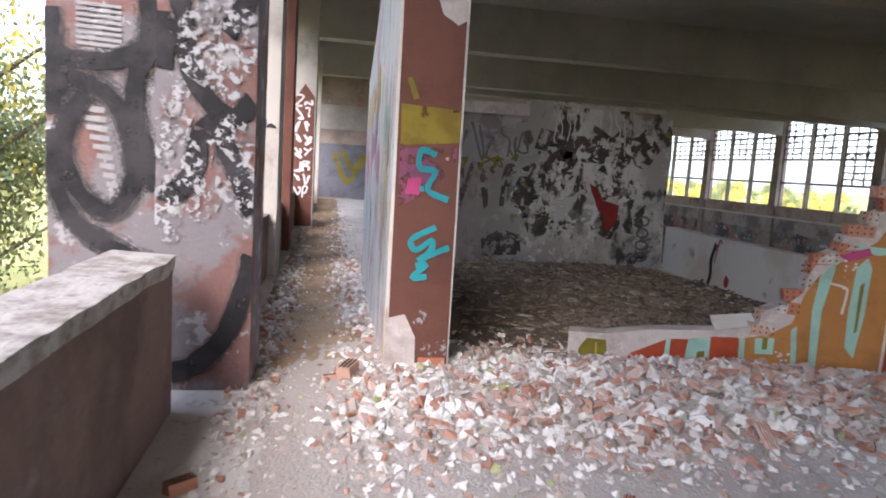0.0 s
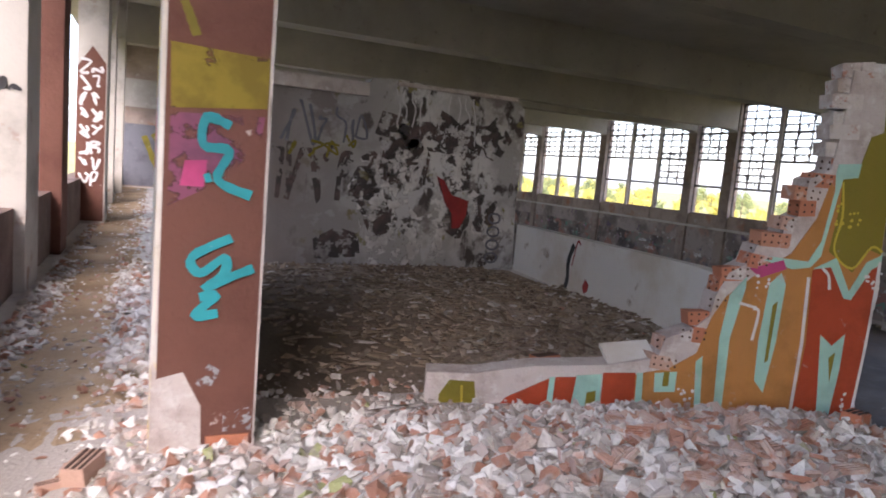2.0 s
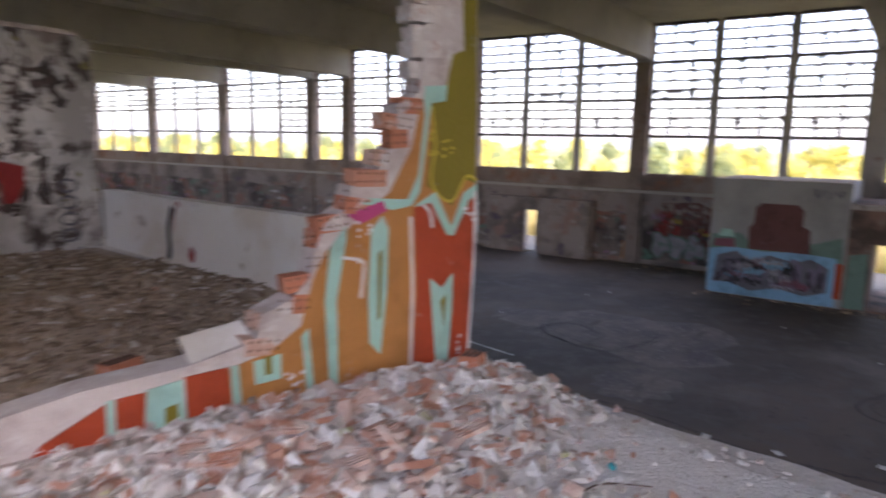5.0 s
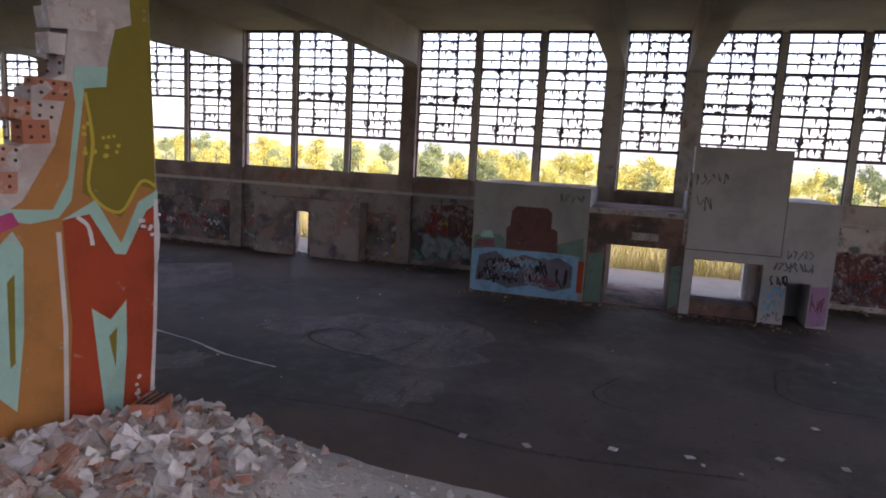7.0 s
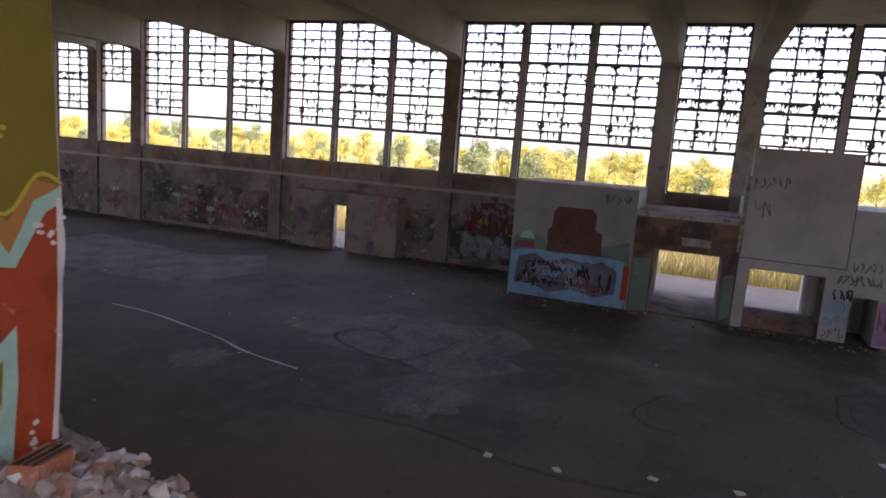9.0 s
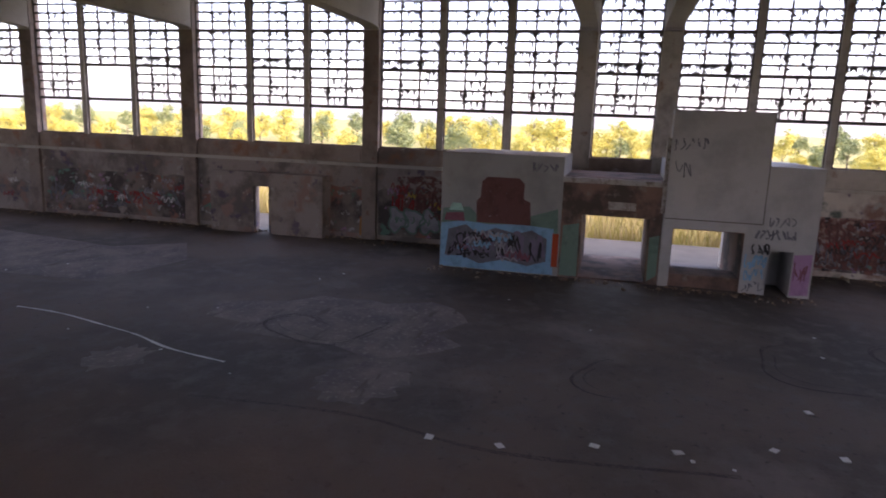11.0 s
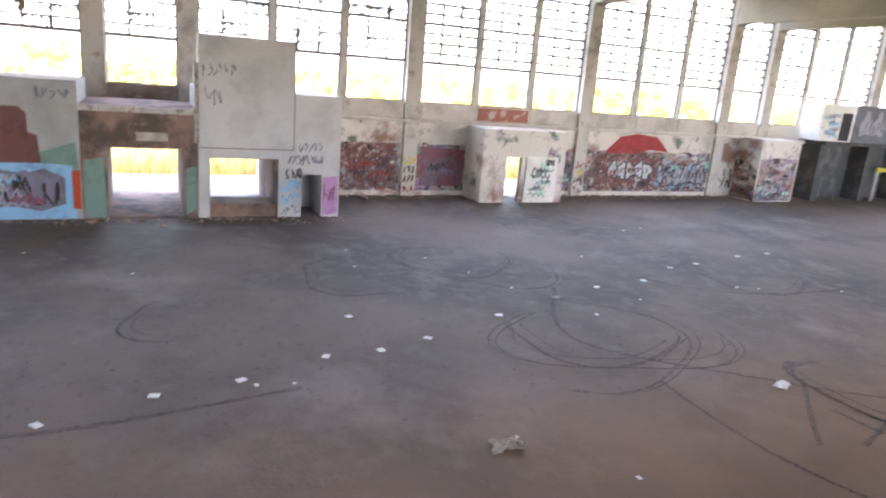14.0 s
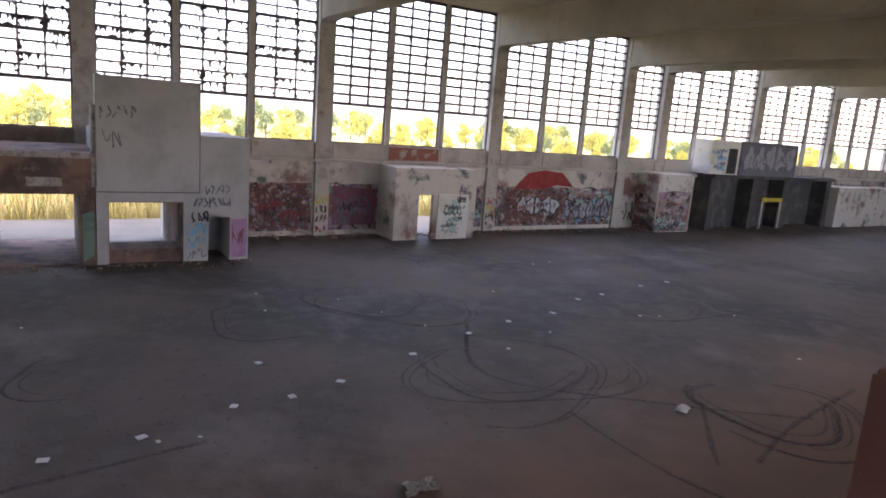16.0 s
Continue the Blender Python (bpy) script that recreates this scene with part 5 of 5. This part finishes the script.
coats(fg, [("paint_patch", OLIVE, [(2.94, 5.712), (2.84, 5.718), (2.86, 5.372), (2.78, 5.337), (2.74, 5.159), (2.63, 5.048), (2.64, 4.878), (2.61, 4.565), (2.79, 4.437), (2.89, 4.598), (2.97, 4.571)]),
           ("paint_patch", RED, [(2.52, 4.43), (2.65, 4.499), (2.8, 4.287), (2.89, 4.495), (2.97, 4.525), (2.97, 4.024), (2.94, 3.41), (2.52, 3.372), (2.55, 3.926)]),
           ("paint_patch", OLIVE, [(0.158, 3.493), (0.325, 3.494), (0.377, 3.141), (0.084, 3.113), (0.095, 3.389)]),
           ("paint_patch", RED, [(0.408, 3.23), (0.55, 3.404), (0.828, 3.553), (0.828, 3.205), (0.439, 3.168)]),
           ("paint_patch", RED, [(0.867, 3.566), (1.01, 3.577), (0.974, 3.218), (0.867, 3.208)]), ("paint_patch", RED, [(1.19, 3.621), (1.41, 3.637), (1.43, 3.261), (1.2, 3.239)])], gw, 0.006)
coats(fg, [("paint_patch", MINT, [(2.59, 5.144), (2.74, 5.159), (2.73, 5.066), (2.63, 5.048), (2.59, 4.754), (2.56, 4.526), (2.5, 4.448), (2.38, 4.426), (2.18, 4.47), (2.21, 4.5), (2.48, 4.486), (2.55, 4.63), (2.59, 4.973), (2.58, 5.058)]),
           ("paint_patch", MINT, [(2.52, 4.439), (2.67, 4.528), (2.79, 4.306), (2.88, 4.514), (2.98, 4.571), (2.98, 4.506), (2.92, 4.468), (2.81, 4.25), (2.76, 4.258), (2.64, 4.461)]),
           ("paint_patch", MINT, [(2.64, 3.998), (2.73, 3.927), (2.81, 4.016), (2.81, 3.772), (2.78, 3.396), (2.7, 3.388)]),
           ("paint_patch", MINT, [(1.98, 4.219), (2.08, 4.35), (2.08, 4.272), (2.02, 3.925), (2.03, 3.326), (1.98, 3.322), (1.95, 3.922)]),
           ("paint_patch", MINT, [(2.24, 4.316), (2.31, 4.396), (2.35, 4.319), (2.34, 3.924), (2.3, 3.564), (2.23, 3.646), (2.22, 3.927)]),
           ("paint_patch", WHITE, [(2.49, 4.381), (2.51, 4.382), (2.53, 3.925), (2.52, 3.372), (2.5, 3.37), (2.51, 3.924)]),
           ("paint_patch", MAGENTA, [(2.09, 4.409), (2.31, 4.483), (2.34, 4.425), (2.17, 4.353)]),
           ("paint_patch", MINT, [(0.828, 3.563), (0.867, 3.566), (0.858, 3.207), (0.818, 3.204)]), ("paint_patch", MINT, [(1.01, 3.587), (1.18, 3.61), (1.19, 3.249), (0.983, 3.229)]),
           ("paint_patch", MINT, [(1.42, 3.637), (1.46, 3.64), (1.48, 3.275), (1.43, 3.271)]), ("paint_patch", MINT, [(1.54, 3.646), (1.69, 3.666), (1.69, 3.526), (1.55, 3.515)]), ("paint_patch", MINT, [(1.81, 3.745), (1.85, 3.787), (1.89, 3.313), (1.85, 3.31)])], gw, 0.009)
coats(fg, [("paint_patch", OLIVE, [(2.28, 4.172), (2.31, 4.202), (2.3, 3.796), (2.28, 3.775)]), ("paint_patch", OLIVE, [(1.09, 3.478), (1.15, 3.494), (1.16, 3.246), (1.08, 3.238)]), ("paint_patch", OLIVE, [(1.6, 3.66), (1.64, 3.663), (1.64, 3.562), (1.6, 3.559)]), ("paint_patch", OLIVE, [(2.72, 3.842), (2.76, 3.882), (2.75, 3.675)])], gw, 0.012)
strokes(fg, "paint_stroke", WHITE, [[(2.58, 4.45), (2.63, 4.404), (2.65, 4.31)], [(2.97, 4.451), (2.98, 4.34), (2.97, 4.201)], [(2.15, 4.137), (2.19, 4.12), (2.17, 3.924)], [(2.05, 4.172), (2.17, 4.148)]], 0.02, gw, 0.012)
strokes(fg, "paint_stroke", WHITE, [[(2.97, 4.525), (2.97, 4.247), (2.96, 3.876), (2.94, 3.503)]], 0.02, gw, 0.008)
strokes(fg, "paint_stroke", YELLOW, [[(0.242, 3.466), (0.253, 3.325), (0.274, 3.186)], [(2.63, 5.029), (2.66, 4.802), (2.64, 4.575), (2.78, 4.465), (2.89, 4.616), (2.97, 4.59)]], 0.016, gw, 0.012)
rnd = random.Random(14)
for (cu, cz, n, spread) in ((2.69, 4.802, 14, 0.09), (2.94, 4.394, 12, 0.06), (2.89, 3.545, 9, 0.06), (2.17, 4.314, 7, 0.06), (0.621, 3.324, 8, 0.1), (1.31, 3.363, 8, 0.08), (1.76, 3.501, 7, 0.05)):
    bm = bmesh.new()
    for k in range(n):
        u, z, s = cu + rnd.uniform(-spread, spread), cz + rnd.uniform(-spread, spread), rnd.uniform(0.008, 0.014)
        bm.faces.new([bm.verts.new(fg.at(u + s * math.cos(a), z + s * math.sin(a), 0.021)) for a in [math.tau * i / 7 for i in range(7)]])
    part("paint_dots", bm, YELLOW if cz > 4.6 else WHITE, gw)

# exposed hollow bricks along the broken edge
def brick_mesh(l, h, d):
    bm = bmesh.new()
    add_box(bm, 0, l, -d, 0, 0, h, 0.006, int(l * 1000))
    return mesh("brick", bm, BRICK)
BR = [brick_mesh(0.2, 0.095, 0.15), brick_mesh(0.15, 0.09, 0.155), brick_mesh(0.11, 0.1, 0.14)]
# Flat discs; the shade inside the holes is put into their dark colour.
def hole_mesh():
    bm = bmesh.new()
    for i in range(4):
        for j in range(2):
            cx, cz = 0.03 + i * 0.05, 0.03 + j * 0.045
            bm.faces.new([bm.verts.new((cx + 0.009 * math.cos(a), 0.006, cz + 0.009 * math.sin(a))) for a in [math.tau * k / 6 for k in range(6)]])
    return mesh("brick_holes", bm, HOLE)
HO = hole_mesh()
yaw = math.degrees(math.atan2(-1.08, 2.77))
EDGE = [(1.53, 3.726), (1.61, 3.852), (1.75, 3.93), (1.81, 4.043), (1.87, 4.155), (1.9, 4.275), (1.97, 4.366), (2.06, 4.467), (2.11, 4.566), (2.22, 4.616), (2.27, 4.733), (2.35, 4.83), (2.35, 4.936), (2.42, 5.032), (2.5, 5.126), (2.53, 5.24), (2.52, 5.355), (2.58, 5.448), (2.56, 5.553), (2.58, 5.657), (2.58, 5.761), (2.7, 5.764)]
rnd = random.Random(15)
for k, (u, z) in enumerate(EDGE):
    p = fg.at(u + 0.01 + rnd.uniform(-0.03, 0.03), z - 0.05, 0.012 - rnd.uniform(0, 0.03))
    b = shared("brick", BR[k % 3 if z < 5.2 else 0], gw, Matrix.Translation(p) @ pose(0, 0, 0, rnd.uniform(-4, 4), rnd.uniform(-7, 7), yaw + 180 + rnd.uniform(-5, 5)) @ pose(-0.13, 0.0, 0))
    if z < 5.2:
        shared("brick_holes", HO, b, pose(0, 0, 0))
    else:
        b.data = b.data.copy()
        b.data.materials[0] = CAPBRICK
slab = link("plaster_slab", boxes((-0.17, 0.17, -0.12, 0.12, 0, 0.03)), WHITEWALL)
slab.matrix_basis = Matrix.Translation(fg.at(1.39, 3.72, -0.14)) @ pose(0, 0, 0, 20, -9, yaw)
tagged(slab, "broken white plaster slab leaning on the low wall", "slab")

# ---- rubble ----
def mound(x, y):
    h = 0.0
    for cx, cy, rx, ry, a in ((2.4, 4.9, 1.4, 0.7, 0.16), (3.3, 4.4, 1.0, 0.6, 0.1), (1.2, 4.7, 1.1, 0.9, 0.06), (4.0, 4.7, 0.5, 0.4, 0.06), (0.1, 5.9, 0.5, 1.6, 0.05), (-0.2, 8.5, 0.35, 2.0, 0.08), (2.9, 9.5, 2.2, 2.0, 0.12), (4.4, 8.0, 0.8, 2.0, 0.14)):
        h += a * math.exp(-((x - cx) / rx) ** 2 - ((y - cy) / ry) ** 2)
    return h + 0.012 * noise.noise(Vector((x * 2.5, y * 2.5, 0)))
def bed(x0, fx, y0, y1, nx, ny):
    bm = bmesh.new()
    rows = []
    for i in range(nx + 1):
        col = []
        for j in range(ny + 1):
            y = y0 + (y1 - y0) * j / ny
            x = x0 + (fx(y) - x0) * i / nx
            edge = min(1, (fx(y) - x) * 4, (x - x0) * 4, (y - y0) * 3, (y1 - y) * 6)
            col.append(bm.verts.new((x, y, H - 0.012 + (mound(x, y) + 0.018) * max(0, edge))))
        rows.append(col)
    for i in range(nx):
        for j in range(ny):
            bm.faces.new((rows[i][j], rows[i + 1][j], rows[i + 1][j + 1], rows[i][j + 1]))
    return bm
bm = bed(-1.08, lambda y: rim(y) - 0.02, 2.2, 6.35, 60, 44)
# Bed darkened on the left for contrast between pieces, pale toward the rim.
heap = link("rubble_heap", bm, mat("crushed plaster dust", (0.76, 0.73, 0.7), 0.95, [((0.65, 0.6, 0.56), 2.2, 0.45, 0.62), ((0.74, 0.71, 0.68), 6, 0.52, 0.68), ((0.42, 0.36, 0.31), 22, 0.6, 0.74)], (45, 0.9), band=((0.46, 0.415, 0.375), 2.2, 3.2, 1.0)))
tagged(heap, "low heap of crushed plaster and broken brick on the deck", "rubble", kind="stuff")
# Dirt bed whose colour carries the shade beside the partition.
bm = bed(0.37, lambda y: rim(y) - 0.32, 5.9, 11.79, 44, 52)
tagged(link("debris_bed", bm, ROOMFLOOR), "dirt and ash on the room floor, left shade painted in", "debris", kind="stuff")

bm = bed(-1.38, lambda y: -0.16, 5.3, 28.9, 8, 160)
tagged(link("corridor_dirt", bm, SAND), "sandy trodden dirt along the corridor floor", "dirt", kind="stuff")

def chunk_verts(seed, flat):
    rnd = random.Random(seed)
    bm = bmesh.new()
    for _ in range(9):
        v = Vector((rnd.gauss(0, 1), rnd.gauss(0, 1), rnd.gauss(0, 1))).normalized()
        v = v / max(abs(v.x), abs(v.y), abs(v.z)) ** 0.7
        bm.verts.new((v.x, v.y * rnd.uniform(0.55, 0.9), v.z * flat))
    bmesh.ops.convex_hull(bm, input=bm.verts)
    bmesh.ops.delete(bm, geom=[v for v in bm.verts if not v.link_faces], context="VERTS")
    bm.verts.index_update()
    out = ([v.co.copy() for v in bm.verts], [[v.index for v in f.verts] for f in bm.faces])
    bm.free()
    return out
SHAPES = [chunk_verts(s, f) for s, f in zip(range(10), (0.7, 0.45, 0.85, 0.4, 0.6, 0.32, 0.9, 0.55, 0.75, 0.38))]
def scatter(name, material, label, spots, group_kind="stuff"):
    verts, faces = [], []
    for k, (x, y, z, s, seed) in enumerate(spots):
        r = random.Random(seed)
        vs, fs = SHAPES[seed % 10]
        m = pose(x, y, z, r.gauss(0, 32), r.gauss(0, 32), r.uniform(0, 360))
        o = len(verts)
        verts += [m @ (v * s) for v in vs]
        faces += [[o + i for i in f] for f in fs]
    me = bpy.data.meshes.new(name)
    me.from_pydata(verts, [], faces)
    me.materials.append(material)
    return tagged(new(name, me), label, "rubble", kind="stuff")
def density(x, y):
    d = 0.0
    for cx, cy, rx, ry, a in ((2.4, 4.7, 1.7, 0.8, 1.0), (3.4, 4.5, 1.0, 0.6, 0.9), (1.0, 4.6, 1.2, 1.0, 0.8), (0.0, 4.4, 0.8, 0.6, 0.3), (-0.15, 8.2, 0.3, 2.5, 0.8), (-1.1, 7.5, 0.2, 3, 0.6), (3.4, 3.2, 1.3, 0.8, 0.12), (4.3, 8, 0.6, 2.5, 0.5), (1.2, 6.2, 0.9, 0.9, 0.6), (-0.35, 15, 0.25, 9, 0.5), (-1.15, 15, 0.2, 9, 0.5)):
        d += a * math.exp(-((x - cx) / rx) ** 2 - ((y - cy) / ry) ** 2)
    return min(1, d + 0.05)
rnd = random.Random(31)
spots = []
while len(spots) < 24000:
    x, y = rnd.uniform(-1.25, 4.9), rnd.uniform(1.0, 11.6) if len(spots) % 11 else rnd.uniform(11.6, 27)
    if x > rim(y) - 0.05 or y > 9.4 and x > 0.3:
        continue
    if rnd.random() > density(x, y) or (0.5 < x and y > 5.7 and rnd.random() < min(0.95, 0.35 + (y - 5.7) / 1.8)):
        continue
    s = 0.007 + 0.05 * rnd.random() ** 3.6 * (0.35 + density(x, y))
    spots.append((x, y, H + mound(x, y) + s * 0.35, s, rnd.randrange(10 ** 6)))
scatter("rubble_pieces", RUBBLE, "loose small plaster and brick fragments over the deck", spots)
spots = []
while len(spots) < 5200:
    x, y = rnd.uniform(0.6, 4.85), rnd.uniform(6.2, 11.7)
    if rnd.random() > 0.12 + 0.4 * max(0, x - 0.8):
        continue
    s = 0.01 + 0.06 * rnd.random() ** 5
    spots.append((x, y, H + mound(x, y) + s * 0.1, s, rnd.randrange(10 ** 6)))
scatter("room_debris", DEBRIS, "brown dirt and debris strewn over the room floor", spots)
def slats(name, material, label, n, x0, x1, y0, y1):
    verts, faces = [], []
    for _ in range(n):
        x, y = x1 - (x1 - x0) * rnd.random() ** 1.4, rnd.uniform(y0, y1)
        l, w, h = 0.025 + 0.11 * rnd.random() ** 2.5, rnd.uniform(0.01, 0.03), rnd.uniform(0.004, 0.012)
        m = pose(x, y, H + mound(x, y) + 0.025, rnd.gauss(0, 10), rnd.gauss(0, 10), rnd.gauss(0, 45))
        o = len(verts)
        verts += [m @ Vector((l * a, w * b * rnd.uniform(0.6, 1.2), h * c)) for a in (-1, 1) for b in (-1, 1) for c in (-1, 1)]
        faces += [[o + i for i in f] for f in ((0, 1, 3, 2), (4, 6, 7, 5), (0, 4, 5, 1), (2, 3, 7, 6), (0, 2, 6, 4), (1, 5, 7, 3))]
    me = bpy.data.meshes.new(name)
    me.from_pydata(verts, [], faces)
    me.materials.append(material)
    return tagged(new(name, me), label, "debris", kind="stuff")
STRAW = mat("splintered brown and grey slats", (0.3, 0.23, 0.16), 0.95, [((0.16, 0.12, 0.09), 8, 0.48, 0.62)], (30, 0.4), island=[(0, (0.3, 0.235, 0.17)), (0.3, (0.2, 0.15, 0.11)), (0.6, (0.36, 0.3, 0.24)), (0.84, (0.58, 0.54, 0.5)), (0.92, (0.14, 0.1, 0.08))])
slats("room_slats", STRAW, "splintered slats and plaster strips strewn over the room floor", 1500, 0.9, 4.8, 6.6, 11.6)
# countable lumps on the heap
LUMPS = []
for i, (vs, fs) in enumerate(SHAPES):
    me = bpy.data.meshes.new("lump")
    me.from_pydata([tuple(v * 0.05) for v in vs], [], fs)
    me.materials.append(CHUNK)
    LUMPS.append(me)
n = 0
while n < 300:
    x, y = rnd.gauss(2.3, 1.1), rnd.gauss(4.8, 0.45)
    if not (-0.2 < x < 3.3) or y > 5.95 - (x - 1.55) * 0.39 - 0.1:
        continue
    s = 0.36 + 0.85 * rnd.random() ** 2.4
    shared("lump", LUMPS[n % 10], heap, pose(x, y, H + mound(x, y) + 0.024 * s, rnd.gauss(0, 35), rnd.gauss(0, 35), rnd.uniform(0, 360)) @ Matrix.Diagonal((s, s, s, 1)))
    n += 1
# shattered hollow-brick slivers, ribbed on one side
def sliver_mesh(l, w, h, seed):
    bm = bmesh.new()
    add_box(bm, -l, l, -w, w, 0, h, 0.006, seed)
    for k in range(3):
        add_box(bm, -l * 0.96, l * 0.9, -w * 0.8 + k * w * 0.6, -w * 0.5 + k * w * 0.6, h * 0.9, h + 0.005, 0.002, seed + k)
    return mesh("brick_sliver", bm, DUSTBRICK)
SLIVERS = [sliver_mesh(0.08, 0.035, 0.018, 3), sliver_mesh(0.055, 0.04, 0.02, 7), sliver_mesh(0.1, 0.045, 0.025, 12), sliver_mesh(0.04, 0.03, 0.03, 19)]
n = 0
while n < 80:
    x, y = rnd.gauss(2.75, 0.6), rnd.gauss(4.62, 0.35)
    if not (0.4 < x < 3.55) or y > 5.95 - (x - 1.55) * 0.39 - 0.12:
        continue
    shared("brick_sliver", SLIVERS[n % 4], heap, pose(x, y, H + mound(x, y) + 0.03, rnd.gauss(0, 22), rnd.gauss(0, 22), rnd.uniform(0, 360)))
    n += 1
def loose_brick(x, y, a, label, s=1.0, tilt=0.0):
    bm = bmesh.new()
    add_box(bm, -0.12, 0.12, -0.06, 0.06, 0, 0.1, 0.008, int(100 * x))
    b = link("hollow_brick", bm, BRICK)
    z = H + max(0, mound(x, y)) if y > 2 else H
    b.matrix_basis = pose(x, y, z, 0, tilt, a) @ Matrix.Diagonal((s, s, s, 1))
    tagged(b, label, "brick")
    # Grooves drawn as dark strips, with their shade in the colour.
    g = bmesh.new()
    for k in range(3):
        add_box(g, -0.121, 0.121, -0.045 + k * 0.033, -0.03 + k * 0.033, 0.098, 0.106)
    part("groove_ribs", g, HOLE, b)
loose_brick(-0.42, 5.3, 70, "broken grooved terracotta brick on the corridor floor", 0.9)
loose_brick(-0.55, 5.22, 20, "small terracotta brick fragment on the corridor floor", 0.4)
loose_brick(4.1, 4.72, 20, "pinkish hollow brick lying at the wall's foot", 1.0, 8)
loose_brick(-1.25, 3.6, 40, "broken terracotta brick at the parapet foot", 0.6)
loose_brick(0.9, 3.3, 60, "small orange brick fragment in the dust", 0.5)
loose_brick(2.9, 6.6, 10, "hollow brick lying in the room debris", 1.0)

def cap(x, y, material, label):
    bm = bmesh.new()
    bmesh.ops.create_cone(bm, cap_ends=True, segments=14, radius1=0.022, radius2=0.019, depth=0.02)
    bmesh.ops.bevel(bm, geom=[e for e in bm.edges if abs(e.verts[0].co.z - e.verts[1].co.z) < 1e-6], offset=0.003, segments=1, affect="EDGES")
    b = link("bottle_cap", bm, material)
    b.matrix_basis = pose(x, y, H + max(0, mound(x, y)) + 0.03, 25, 10, 0)
    tagged(b, label, "cap")
cap(3.62, 3.62, CYAN, "teal plastic bottle cap in the plaster dust")
def stick(x, y, a, l, label):
    bm = bmesh.new()
    add_box(bm, -l, l, -0.012, 0.012, 0, 0.016, 0.004, int(l * 1000))
    b = link("splintered_stick", bm, STRAW)
    b.matrix_basis = pose(x, y, H + max(0, mound(x, y)) + 0.03, 0, 4, a)
    tagged(b, label, "stick")
stick(1.28, 5.75, 20, 0.24, "thin splintered stick beside the low wall end")
stick(1.2, 5.62, 34, 0.2, "short splintered stick beside the low wall end")
def wire(pts, r, label):
    cu = bpy.data.curves.new("wire", "CURVE")
    cu.dimensions, cu.bevel_depth, cu.bevel_resolution = "3D", r, 2
    sp = cu.splines.new("POLY")
    q = smooth(pts, 8)
    sp.points.add(len(q) - 1)
    for p, c in zip(sp.points, q):
        p.co = (*c, 1)
    cu.materials.append(HOLE)
    tagged(new("wire", cu), label, "wire")
wire([(3.05, 3.5, H + 0.03), (3.2, 3.62, H + 0.06), (3.45, 3.6, H + 0.04), (3.6, 3.42, H + 0.02)], 0.004, "thin rusty wire bent on the dusty deck")
wire([(2.7, 3.75, H + 0.03), (2.85, 3.95, H + 0.08), (2.9, 4.2, H + 0.06)], 0.003, "thin rusty wire sticking from the rubble")

rnd = random.Random(63)
spots = []
while len(spots) < 1500:
    y = rnd.uniform(-40, 30)
    x = (24.1 if -3.4 < y < 8.3 else 27.9) - abs(rnd.gauss(0, 0.45))
    sz = 0.02 + 0.09 * rnd.random() ** 3
    spots.append((x, y, sz * 0.2, sz, rnd.randrange(10 ** 6)))
scatter("wall_debris", DEBRIS, "dirt and broken bits along the foot of the hall wall", spots)
